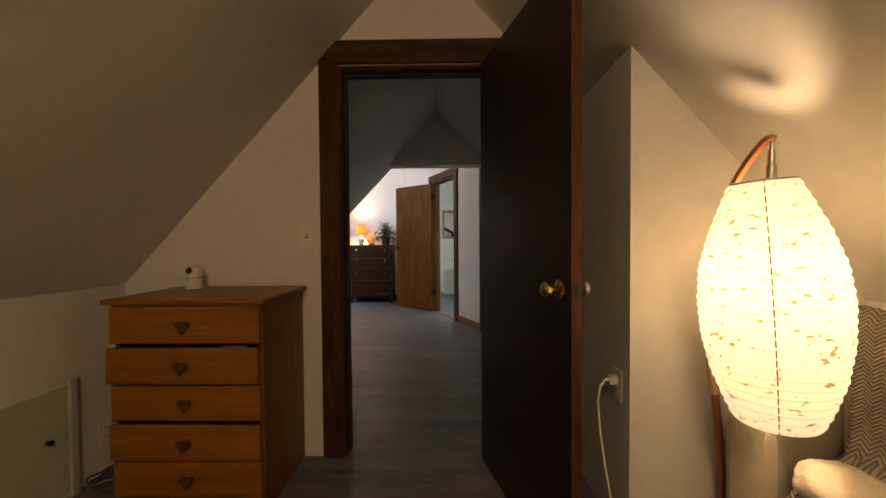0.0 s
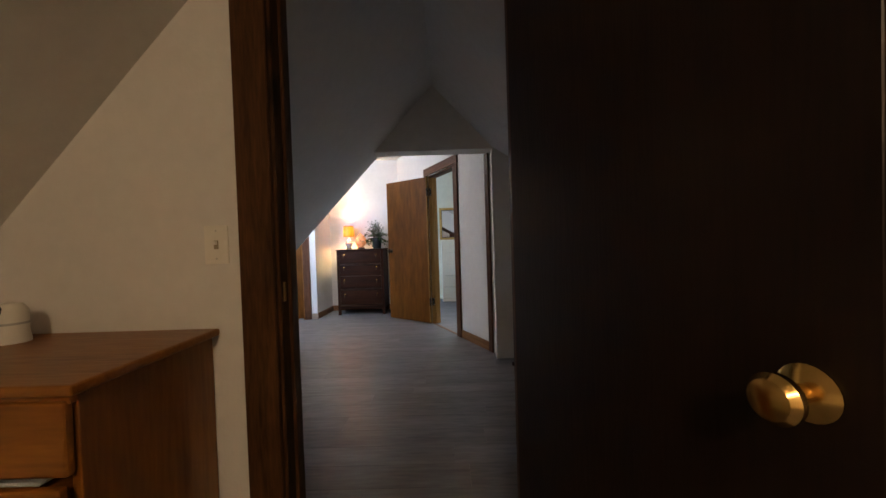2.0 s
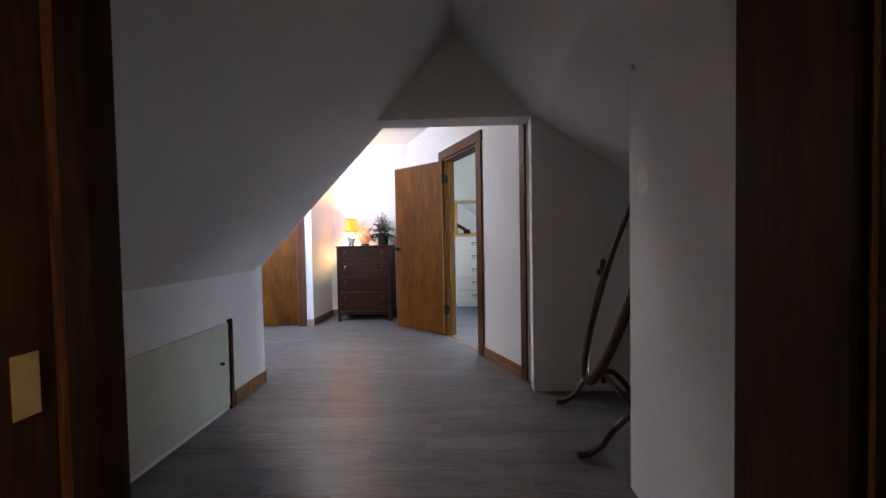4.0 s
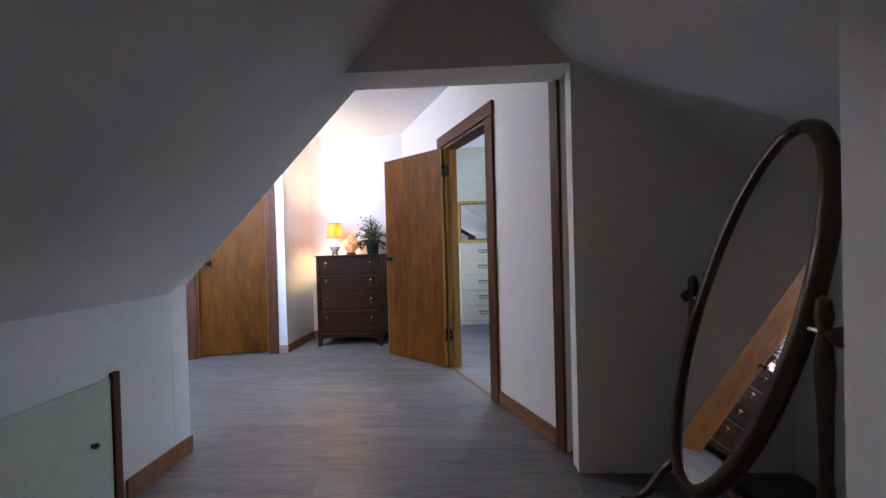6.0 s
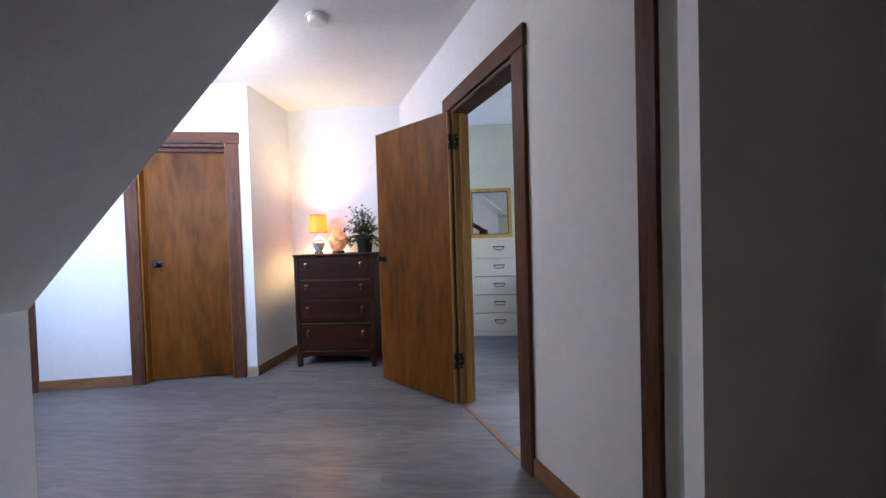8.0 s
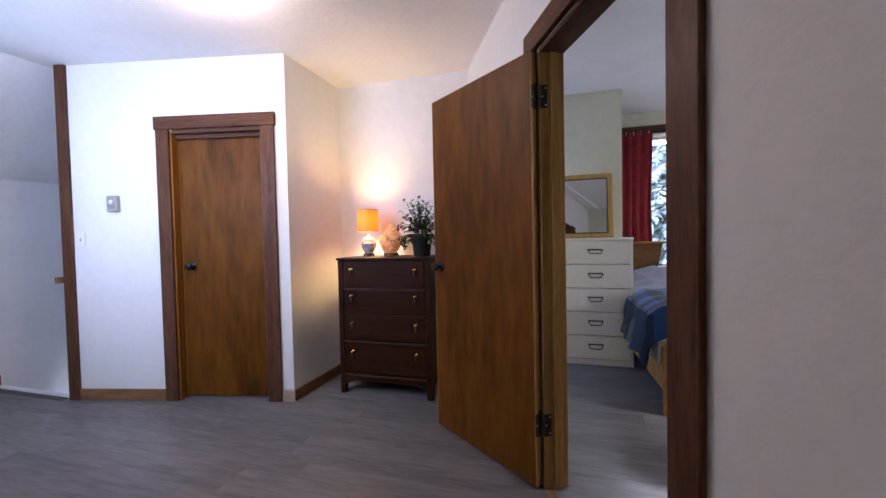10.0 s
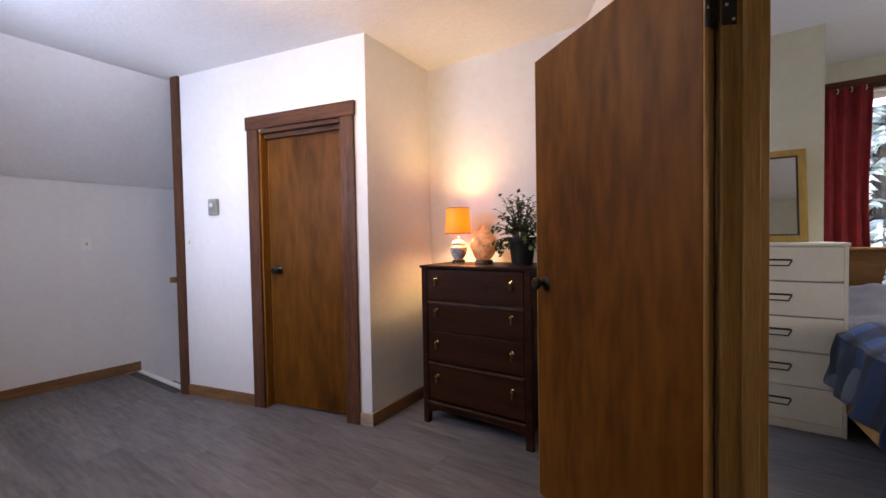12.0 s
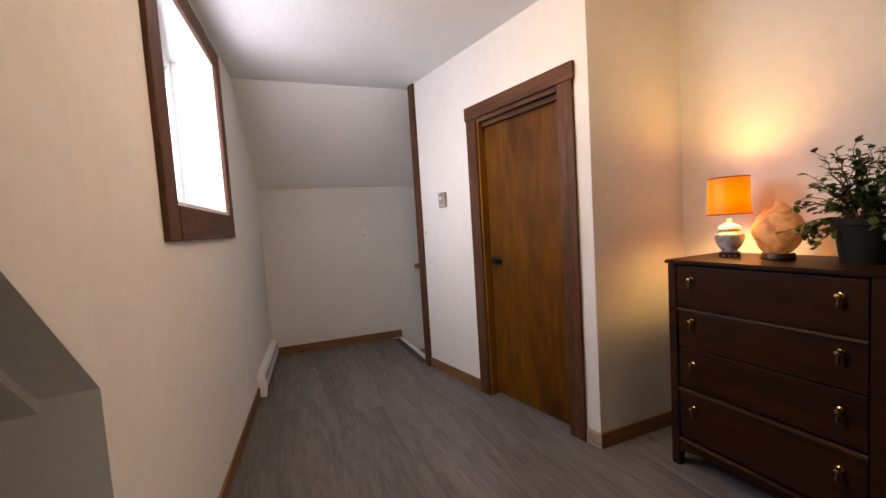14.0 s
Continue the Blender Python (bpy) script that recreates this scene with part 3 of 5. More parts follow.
door_leaf("door_2", "closed brown veneer closet door with a black knob", CLOSET_AT @ pose(CD1 - 0.02, 0.06 + 0.035, 0.012, 0, 0, 180), CD1 - CD0 - 0.04, 1.965, DOOR_WOOD, DOOR_EDGE, BLACK_METAL, "black round knob", knob_x=CD1 - CD0 - 0.04 - 0.08)

# post beside the stair head and its handrail stub
board("trim_stair_post", -0.082, 0.0, -0.022, 0.115, -0.2, 2.52, TRIM, "tall stained pine corner post", CLOSET_AT)
rail = thing("stair_handrail", "wooden handrail end on a wall bracket", "handrail", CLOSET_AT @ pose(-0.092, 0.05, 0.92))
part("rail", box(-0.03, 0.01, -0.10, 1.0, -0.025, 0.02, 0.008, seg=2), BASE, rail)
part("bracket", tube([(0.02, -0.04, -0.05), (-0.005, -0.04, -0.05), (-0.01, -0.04, -0.02)], 0.007), STEEL, rail, "small steel bracket")

# guest room door frame and open leaf
for nm, s0, s1 in (("jamb_guest_near", G0 - 0.001, G0 + 0.02), ("jamb_guest_hinge", G1 - 0.02, G1 + 0.001)):
    board(nm, s0, s1, -0.115, 0.004, 0, GTOP, DOOR_EDGE if "hinge" in nm else TRIM, "stained pine door jamb", GUEST_AT)
board("jamb_guest_head", G0 + 0.02, G1 - 0.02, -0.115, 0.004, GTOP - 0.02, GTOP + 0.001, TRIM_H, "stained pine door head", GUEST_AT)
board("stop_guest_hinge", G1 - 0.033, G1 - 0.02, -0.085, -0.045, 0, GTOP - 0.02, DOOR_EDGE, "thin pine door stop", GUEST_AT)
board("stop_guest_near", G0 + 0.02, G0 + 0.033, -0.085, -0.045, 0, GTOP - 0.02, TRIM, "thin pine door stop", GUEST_AT)
board("trim_guest_near", G0 - 0.095, G0 + 0.006, 0.0, 0.022, 0, GTOP + 0.004, TRIM, "stained pine door casing", GUEST_AT)
board("trim_guest_hinge", G1 + 0.012, G1 + 0.10, 0.0, 0.022, 0, GTOP + 0.004, TRIM, "stained pine door casing", GUEST_AT)
board("trim_guest_head", G0 - 0.105, G1 + 0.11, 0.0, 0.026, GTOP + 0.005, GTOP + 0.105, TRIM_H, "stained pine door head casing", GUEST_AT)
board("trim_guest_inner_near", G0 - 0.095, G0 + 0.006, -0.13, -0.11, 0, GTOP + 0.004, TRIM, "stained pine door casing", GUEST_AT)
board("trim_passage_corner", 0.004, 0.075, 0.0, 0.02, 0, 2.05, TRIM, "upright stained pine corner trim", GUEST_AT)
board("threshold_strip", G0 + 0.02, G1 - 0.02, -0.03, 0.0, 0.0, 0.004, BASE, "thin wooden threshold strip", GUEST_AT, 0.001)
hinge_point = GUEST_AT @ Vector((G1 - 0.002, 0.012, 0))
LEAF_ANGLE = math.degrees(math.atan2(6.478 - hinge_point.y, -0.787 - hinge_point.x))
door_leaf("door_3", "brown veneer door standing open, black knob", pose(hinge_point.x, hinge_point.y, 0.012, 0, 0, LEAF_ANGLE), 0.778, 1.99, DOOR_WOOD, DOOR_EDGE, BLACK_METAL, "black round knob", thick=0.036)
for zz in (1.80, 0.30):
    hinge("door_hinge", pose(hinge_point.x, hinge_point.y, zz), LEAF_ANGLE, GUEST_AT @ pose(G1 - 0.02, 0.004, zz))

# baseboards
board("baseboard_closet_west", 0.0, CD0 - 0.096, -0.014, 0.0, 0, 0.085, BASE, "stained pine baseboard", CLOSET_AT)
board("baseboard_closet_east", CD1 + 0.096, CL + 0.012, -0.014, 0.0, 0, 0.085, WORN_BASE, "worn pine baseboard end", CLOSET_AT)
at, n = along((-1.90, 6.51), (-1.87, 7.2))
board("baseboard_return", 0.0, n - 0.016, -0.014, 0.0, 0, 0.085, BASE, "stained pine baseboard", at)
board("baseboard_back", -1.87, -0.72, 7.186, 7.2, 0, 0.085, BASE, "stained pine baseboard")
board("baseboard_guest_wall", 0.076, G0 - 0.096, 0.0, 0.014, 0, 0.095, BASE, "stained pine baseboard", GUEST_AT)
board("baseboard_far", 0.015, 1.40, -0.014, 0.0, 0, 0.085, BASE, "stained pine baseboard", FAR_AT)
n = math.hypot(3.0, 0.3)
board("baseboard_window_wall", 1.08, n + 0.19, 0.0, 0.014, 0, 0.085, BASE, "stained pine baseboard", WIN_AT)
board("baseboard_knee_hall", -KNEE, -KNEE + 0.014, 4.15, 4.57, 0, 0.095, BASE, "stained pine baseboard")
board("baseboard_knee_hall_south", -KNEE, -KNEE + 0.014, 2.06, 2.80, 0, 0.095, BASE, "stained pine baseboard")
board("trim_stair_edge", -4.585, -3.66, 6.20, 6.24, -0.25, 0.002, WHITE_FRAME, "white painted stair nosing edge")

# landing window
win = tagged(thing("window_1", "small deep-set window with stained wood casing", "window", WIN_AT), kind="structure")
for nm, a in (("casing_side", (W0 - 0.10, W0 + 0.005, 0.0, 0.022, WZ0 - 0.15, WZ1 + 0.1)), ("casing_side", (W1 - 0.005, W1 + 0.12, 0.0, 0.022, WZ0 - 0.15, WZ1 + 0.1)), ("casing_head", (W0 + 0.005, W1 - 0.005, 0.0, 0.022, WZ1 - 0.005, WZ1 + 0.1)), ("casing_foot", (W0 + 0.005, W1 - 0.005, 0.0, 0.026, WZ0 - 0.15, WZ0 - 0.01))):
    part(nm, box(*a, 0.003), TRIM if "side" in nm else TRIM_H, win)
part("window_sill", box(W0, W1, -0.27, 0.012, WZ0 - 0.01, WZ0 + 0.012, 0.003), WHITE_FRAME, win, "white painted sill")
part("sash_frame", merge(merge(merge(box(W0, W0 + 0.05, -0.27, -0.22, WZ0 + 0.012, WZ1, 0.004), box(W1 - 0.05, W1, -0.27, -0.22, WZ0 + 0.012, WZ1, 0.004)), box(W0 + 0.05, W1 - 0.05, -0.27, -0.22, WZ1 - 0.05, WZ1, 0.004)), box(W0 + 0.05, W1 - 0.05, -0.27, -0.22, WZ0 + 0.012, WZ0 + 0.06, 0.004)), WHITE_FRAME, win, "white sash frame")
part("mullion", box((W0 + W1) / 2 - 0.022, (W0 + W1) / 2 + 0.022, -0.268, -0.222, WZ0 + 0.06, WZ1 - 0.05, 0.004), WHITE_FRAME, win)
for a, b in ((W0 + 0.05, (W0 + W1) / 2 - 0.022), ((W0 + W1) / 2 + 0.022, W1 - 0.05)):
    p = part("pane", box(a, b, -0.247, -0.243, WZ0 + 0.06, WZ1 - 0.05), GLASS, win)
    p.visible_shadow = False
for s in (W0 + 0.3, W1 - 0.3):
    part("sash_catch", box(s - 0.03, s + 0.03, -0.222, -0.205, WZ0 + 0.012, WZ0 + 0.03, 0.003), BLACK_METAL, win, "small dark sash catch")


# ---- small wall fittings ----
# darker beige: the small shade round the switch toggle is painted in
SLOT = mat("shaded_slot_plastic", (0.30, 0.25, 0.17), 0.6, var=0.05)


def switch_plate(at, label, kind="switch", dark=False):
    """A wall plate in the plane y 0, facing -y."""
    ob = thing("light_switch" if kind == "switch" else "power_outlet", label, "light switch" if kind == "switch" else "outlet", at)
    part("plate", box(-0.036, 0.036, -0.006, 0.0, -0.058, 0.058, 0.003, seg=2), PLASTIC, ob)
    if kind == "switch":
        part("slot", box(-0.007, 0.007, -0.0075, -0.005, -0.013, 0.013, 0.001), SLOT, ob)
        part("toggle", box(-0.004, 0.004, -0.018, -0.006, 0.0, 0.011, 0.0015), PLASTIC, ob)
    else:
        for zz in (-0.021, 0.021):
            part("socket_face", box(-0.016, 0.016, -0.008, -0.005, zz - 0.014, zz + 0.014, 0.002), PLASTIC, ob)
            for xx in (-0.006, 0.006):
                part("slot", box(xx - 0.0012, xx + 0.0012, -0.0085, -0.0079, zz - 0.004, zz + 0.005), BLACK, ob)
    for zz in ((-0.042, 0.042) if kind == "switch" else (0.0,)):
        part("screw", lathe([(0.003, 0), (0.0025, 0.0012)], 8), STEEL, ob, "", False, pose(0, -0.006, zz, 90, 0, 0))
    return ob


switch_plate(pose(-0.602, DY, 1.14), "white toggle light switch beside the dark door")
switch_plate(CLOSET_AT @ pose(CL - 1.62, 0, 1.22), "white toggle light switch beside the post")
switch_plate(FAR_AT @ pose(1.05, 0, 1.22), "white light switch on the end wall")
switch_plate(pose(0.75, 1.43, 0.575, 0, 0, -90), "white outlet with a lamp cord plugged in", "outlet")
switch_plate(WIN_AT @ pose(1.46, 0, 0.31, 0, 0, 180), "white outlet above the baseboard", "outlet")
switch_plate(pose(-KNEE, 1.81, 0.20, 0, 0, 90), "white outlet low on the knee wall", "outlet")
thermo = thing("thermostat", "beige wall thermostat with a grey dial face", "thermostat", CLOSET_AT @ pose(CL - 1.335, 0, 1.48))
part("cover", box(-0.042, 0.042, -0.028, 0, -0.06, 0.06, 0.006, seg=2), mat("beige_plastic", (0.30, 0.29, 0.24), 0.5, var=0.06), thermo)
part("face", box(-0.028, 0.028, -0.031, -0.027, -0.035, 0.045, 0.002), mat("grey_dial_face", (0.24, 0.25, 0.25), 0.4, var=0.2, scale=60), thermo, "grey dial face")
part("dial", lathe([(0.016, 0), (0.015, 0.008), (0.012, 0.009)], 20), PLASTIC, thermo, "", True, pose(0, -0.030, 0.012, 90, 0, 0))
heater = thing("baseboard_heater", "white electric baseboard heater along the wall", "heater", WIN_AT @ pose(0, 0, 0))
part("casing", prism([(0.0, 0.03), (0.055, 0.03), (0.062, 0.05), (0.062, 0.10), (0.05, 0.175), (0.0, 0.19)], 0.03, 1.06, "x", 0.002), WHITE_FRAME, heater)
part("air_slot", box(0.05, 1.04, 0.0555, 0.0595, 0.125, 0.14), BLACK, heater, "dark air slot", False, pose(0, 0, 0, 0, 0, 0))
part("end_cap", prism([(0.0, 0.0), (0.06, 0.0), (0.067, 0.05), (0.067, 0.10), (0.055, 0.18), (0.0, 0.195)], 1.06, 1.075, "x", 0.002), WHITE_FRAME, heater)
det = thing("smoke_detector", "round cream smoke detector on the ceiling", "smoke detector", pose(-0.92, 5.66, 2.52, 180, 0, 0))
part("base", lathe([(0.001, 0.001), (0.07, 0.001), (0.07, 0.012)], 28), CREAM, det, "", True)
part("cover", lathe([(0.062, 0.012), (0.062, 0.022), (0.052, 0.036), (0.02, 0.040), (0.001, 0.040)], 28), CREAM, det, "", True)
ceil_light = thing("ceiling_light", "lit opal glass light hung close under the ceiling", "ceiling light", pose(-1.71, 5.66, 2.52, 180, 0, 0))
part("base_ring", lathe([(0.001, 0.001), (0.055, 0.001), (0.055, 0.012), (0.014, 0.018), (0.012, 0.05)], 28), STEEL, ceil_light, "", True)
part("dome", lathe([(0.012, 0.046), (0.10, 0.052), (0.130, 0.066), (0.128, 0.09), (0.10, 0.122), (0.055, 0.138), (0.001, 0.142)], 36), glow("lit_opal_glass", (1.0, 0.88, 0.75), 76.0), ceil_light, "lit opal glass dome", True)

room_light = thing("ceiling_light", "lit round glass ceiling light under the ridge", "ceiling light", pose(0.1, -1.0, 2.40, 180, 0, 0))
part("stem", lathe([(0.045, -0.17), (0.045, -0.15), (0.012, -0.14), (0.012, -0.02), (0.05, -0.01), (0.05, 0.0)], 20), BRASS, room_light, "brass stem", True)
part("dome", lathe([(0.05, 0.0), (0.085, 0.02), (0.105, 0.07), (0.10, 0.12), (0.07, 0.16), (0.001, 0.18)], 28), glow("lit_warm_globe", (1.0, 0.66, 0.36), 80.0), room_light, "lit opal glass globe", True)


def hatch(at, width, z0, z1, label, batten=None):
    """An access panel in the plane x 0 of a knee wall, facing +x; y runs along the wall."""
    ob = thing("knee_wall_hatch", label, "hatch", at)
    part("panel", box(0.001, 0.014, 0, width, z0, z1, 0.003), HATCH, ob)
    part("edge_batten", box(0.001, 0.024, width, width + 0.035, max(z0 - 0.05, 0.0), z1 + 0.02, 0.003), batten or TRIM, ob, "painted side batten" if batten else "dark wooden side batten")
    part("edge_batten", box(0.001, 0.024, -0.035, 0.0, max(z0 - 0.05, 0.0), z1 + 0.02, 0.003), batten or TRIM, ob, "painted side batten" if batten else "dark wooden side batten")
    part("knob", lathe([(0.010, 0.0), (0.008, 0.008), (0.012, 0.016), (0.009, 0.022), (0.001, 0.023)], 14), BLACK_METAL, ob, "small dark knob", True, pose(0.014, width - 0.09, z0 + (z1 - z0) * 0.55, 0, 90, 0))
    return ob


hatch(pose(-KNEE, 2.885, 0), 1.2, 0.03, 0.585, "pale green knee wall hatch with wooden battens")
hatch(pose(-KNEE, 0.68, 0), 0.95, 0.03, 0.50, "pale painted knee wall hatch in the first room", HATCH)

bm = lathe([(0.045, 0.0), (0.044, 0.0012), (0.001, 0.0014)], 32)
for v in bm.verts:
    v.co.y *= 1.5 + 0.12 * math.sin(3 * v.co.x / 0.045)
patch = thing("wall_patch", "pale rubbed patch of filler on the wall", "wall patch", pose(0.75, 3.19, 1.335, 0, -90, 0) @ pose(0, 0, 0, 0, 0, 90))
part("filler", bm, mat("pale_filler", (0.80, 0.79, 0.77), 0.8, var=0.06, scale=20), patch, "", True)


# ---- first room: things ----
def heart(scale):
    pts = []
    for i in range(28):
        a = 2 * math.pi * i / 28
        pts.append((scale * 16 * math.sin(a) ** 3 / 16, scale * (13 * math.cos(a) - 5 * math.cos(2 * a) - 2 * math.cos(3 * a) - math.cos(4 * a)) / 16))
    return pts


def pine_chest(at):
    """x across the front, front at y 0, body behind it."""
    c = thing("pine_chest_of_drawers", "orange pine chest of drawers with heart-shaped knobs", "chest of drawers", at)
    w, d, h = 0.605, 0.43, 0.866
    bm = box(0, 0.02, 0.012, d, 0, h, 0.002)
    box(w - 0.02, w, 0.012, d, 0, h, 0.002, bm)
    box(0.02, w - 0.02, d - 0.012, d, 0.05, h, bm=bm)
    box(0.02, w - 0.02, 0.03, d - 0.012, 0.06, 0.075, bm=bm)
    part("carcass", bm, ORANGE_WOOD_V, c)
    part("plinth", box(0.02, w - 0.02, 0.03, 0.045, 0, 0.06, 0.002), ORANGE_WOOD, c)
    bm = box(-0.025, w + 0.025, -0.025, d, h, h + 0.022, 0.008, seg=3)
    part("top", bm, ORANGE_WOOD, c)
    part("top_rail", box(0.0, w, -0.004, 0.012, 0.845, h, 0.002), ORANGE_WOOD, c)
    zs, hh = 0.08, 0.152
    for i in range(5):
        out = (-0.006, -0.022, -0.010, -0.030, -0.012)[i]
        dr = part("drawer", box(-0.004, w - 0.004, out, out + 0.02, zs + 0.004, zs + hh - 0.004, 0.007, seg=3), ORANGE_WOOD, c)
        part("drawer_box", box(0.03, w - 0.03, out + 0.02, d - 0.03, zs + 0.012, zs + hh - 0.03), ORANGE_WOOD_V, dr)
        k = prism(heart(0.028), out - 0.022, out - 0.006, "y", 0.003)
        bmesh.ops.translate(k, verts=k.verts, vec=(w / 2, 0, zs + hh / 2))
        box(w / 2 - 0.007, w / 2 + 0.007, out - 0.008, out + 0.001, zs + hh / 2 - 0.007, zs + hh / 2 + 0.007, bm=k)
        part("heart_knob", k, KNOB_WOOD, dr, "dark brown heart-shaped wooden knob")
        zs += hh + 0.004
    return c


pine_chest(pose(-1.232, 1.516, 0, 0, 0, 0))
cloth = thing("folded_cloth", "pale blue cloth showing in a drawer gap", "cloth", pose(-0.75, 1.53, 0.688))
part("cloth", box(-0.05, 0.05, -0.012, 0.02, -0.004, 0.004, 0.003), mat("pale_blue_cloth", (0.42, 0.47, 0.52), 0.9, var=0.2, scale=30), cloth)

monitor = thing("nursery_camera", "small white nursery camera with a dark lens", "camera", pose(-1.115, 1.84, 0.886, 0, 0, 20) @ Matrix.Diagonal((1.05, 1.05, 1.22, 1)))
part("base", lathe([(0.001, 0), (0.036, 0), (0.037, 0.006), (0.033, 0.03), (0.034, 0.046)], 24), PLASTIC, monitor, "", True)
part("head", lathe([(0.033, 0.047), (0.034, 0.06), (0.032, 0.076), (0.022, 0.09), (0.001, 0.094)], 24), PLASTIC, monitor, "", True)
part("collar", lathe([(0.035, 0.043), (0.035, 0.048)], 24), mat("light_grey_plastic", (0.45, 0.45, 0.44), 0.5), monitor, "grey collar", True)
part("lens", lathe([(0.013, 0.0), (0.013, 0.006), (0.009, 0.010), (0.001, 0.011)], 18), BLACK, monitor, "black lens", True, pose(-0.012, -0.026, 0.074, 75, 0, -20))

# paper lantern floor lamp
LX, LY = 0.965, 1.03
floor_lamp = thing("floor_lamp", "bent wood floor lamp with a lit paper lantern", "floor lamp", pose(LX, LY, 0))
prof = []
ribs = 26
key_u, key_r = (0, 0.08, 0.2, 0.35, 0.5, 0.65, 0.8, 0.92, 1), (0.092, 0.112, 0.136, 0.152, 0.157, 0.148, 0.122, 0.092, 0.072)
for i in range(ribs * 2 + 1):
    u = i / (ribs * 2)
    r = float(np.interp(u, key_u, key_r))
    prof.append((r + (0.0022 if i % 2 else -0.0012), 0.625 * u))
bm = bmesh.new()
rings = []
for j, (r, z) in enumerate(prof):
    rings.append([bm.verts.new(((r + 0.002 * noise.noise((7 * math.cos(6.283 * k / 40), 7 * math.sin(6.283 * k / 40), z * 22))) * math.cos(6.283185 * k / 40), (r) * math.sin(6.283185 * k / 40), z)) for k in range(40)])
for a, b in zip(rings, rings[1:]):
    for k in range(40):
        l = (k + 1) % 40
        bm.faces.new((a[k], a[l], b[l], b[k]))
LANTERN_TILT = pose(0.02, 0, 0.635, 0, -4, 0)
shade = part("lantern_shade", bm, PAPER, floor_lamp, "ribbed cream paper shade, glowing", True, LANTERN_TILT)
for k in (3, 16, 29):
    a = 6.283185 * k / 40 + 3.6
    part("seam", tube([((r + 0.001) * math.cos(a), (r + 0.001) * math.sin(a), z) for r, z in prof[::2]], 0.0016, 5), mat("lantern_seam", (0.42, 0.26, 0.09), 0.8), shade, "thin brown seam")
rim = [(prof[-1][0] * math.cos(6.283 * k / 32), prof[-1][0] * math.sin(6.283 * k / 32), prof[-1][1]) for k in range(32)]
part("top_rim", tube(rim, 0.003, 6, closed=True), STEEL, shade, "wire rim")
curve = [(0.085, 0.25, 0.02), (0.07, 0.26, 0.30), (0.048, 0.26, 0.55), (0.015, 0.245, 0.75), (-0.022, 0.205, 0.95), (-0.045, 0.145, 1.12), (-0.042, 0.075, 1.26), (-0.006, 0.02, 1.365), (0.014, 0.0, 1.37)]
pts = []
for i in range(len(curve) - 1):
    p0, p1, p2, p3 = [Vector(curve[max(0, min(len(curve) - 1, i + k))]) for k in (-1, 0, 1, 2)]
    for u in (0, 0.25, 0.5, 0.75):
        pts.append(0.5 * (2 * p1 + (p2 - p0) * u + (2 * p0 - 5 * p1 + 4 * p2 - p3) * u * u + (3 * p1 - p0 - 3 * p2 + p3) * u ** 3))
LAMP_WOOD = wood("bent_lamp_wood", (0.20, 0.065, 0.02), (0.36, 0.13, 0.04), "Z", 0.35, 8, 5.0, coat=0.3)
part("bent_arm", tube(pts, [0.021 - 0.004 * i / len(pts) for i in range(len(pts))], 12, flat=0.6), LAMP_WOOD, floor_lamp, "curved reddish wood arm", True)
part("pale_sleeve", tube(pts[9:15], 0.0235, 12, flat=0.65), mat("pale_sleeve_wood", (0.55, 0.38, 0.20), 0.5, var=0.1), floor_lamp, "pale wooden sleeve", True)
part("base", lathe([(0.001, 0), (0.14, 0), (0.15, 0.008), (0.14, 0.02), (0.03, 0.026), (0.001, 0.026)], 36), LAMP_WOOD, floor_lamp, "", True, pose(0.085, 0.13, 0))
part("hanger", lathe([(0.010, 1.255), (0.012, 1.26), (0.012, 1.30), (0.009, 1.305), (0.009, 1.335), (0.006, 1.345), (0.004, 1.372)], 14), STEEL, floor_lamp, "steel socket hanger", True)
part("bulb", lathe([(0.012, 0.42), (0.014, 0.40), (0.03, 0.37), (0.032, 0.345), (0.02, 0.322), (0.001, 0.315)], 18), glow("lit_bulb", (1, 0.75, 0.4), 4), floor_lamp, "", True, pose(0, 0, 0.55))
cord = thing("lamp_cord", "cream lamp cord hanging from the outlet", "cord", pose(0, 0, 0))
part("plug", box(0.705, 0.734, 1.395, 1.425, 0.585, 0.615, 0.006, seg=2), CREAM, cord)
part("cable", tube([(0.712, 1.41, 0.60), (0.69, 1.40, 0.605), (0.665, 1.385, 0.585), (0.655, 1.38, 0.53), (0.66, 1.37, 0.42), (0.675, 1.35, 0.28), (0.69, 1.30, 0.12), (0.72, 1.26, 0.02), (0.80, 1.22, 0.008), (0.90, 1.16, 0.008)], 0.0042, 8), CREAM, cord, "", True)

# upholstered chair with a knitted throw and cushions
KNIT = bpy.data.materials.new("chevron_knit")
KNIT.use_nodes = True
t = KNIT.node_tree
b = t.nodes["Principled BSDF"]
b.inputs["Roughness"].default_value = 0.95
co, mp = t.nodes.new("ShaderNodeTexCoord"), t.nodes.new("ShaderNodeMapping")
mp.inputs["Scale"].default_value = (1, 1, 1)
wv = t.nodes.new("ShaderNodeTexWave")
wv.wave_type, wv.bands_direction, wv.wave_profile = "BANDS", "Z", "SIN"
wv.inputs["Scale"].default_value, wv.inputs["Distortion"].default_value, wv.inputs["Detail Scale"].default_value = 24, 0.6, 6.0
rp = t.nodes.new("ShaderNodeValToRGB")
rp.color_ramp.elements[0].color, rp.color_ramp.elements[1].color = (0.20, 0.175, 0.14, 1), (0.44, 0.40, 0.33, 1)
rp.color_ramp.elements[0].position, rp.color_ramp.elements[1].position = 0.3, 0.6
bp = t.nodes.new("ShaderNodeBump")
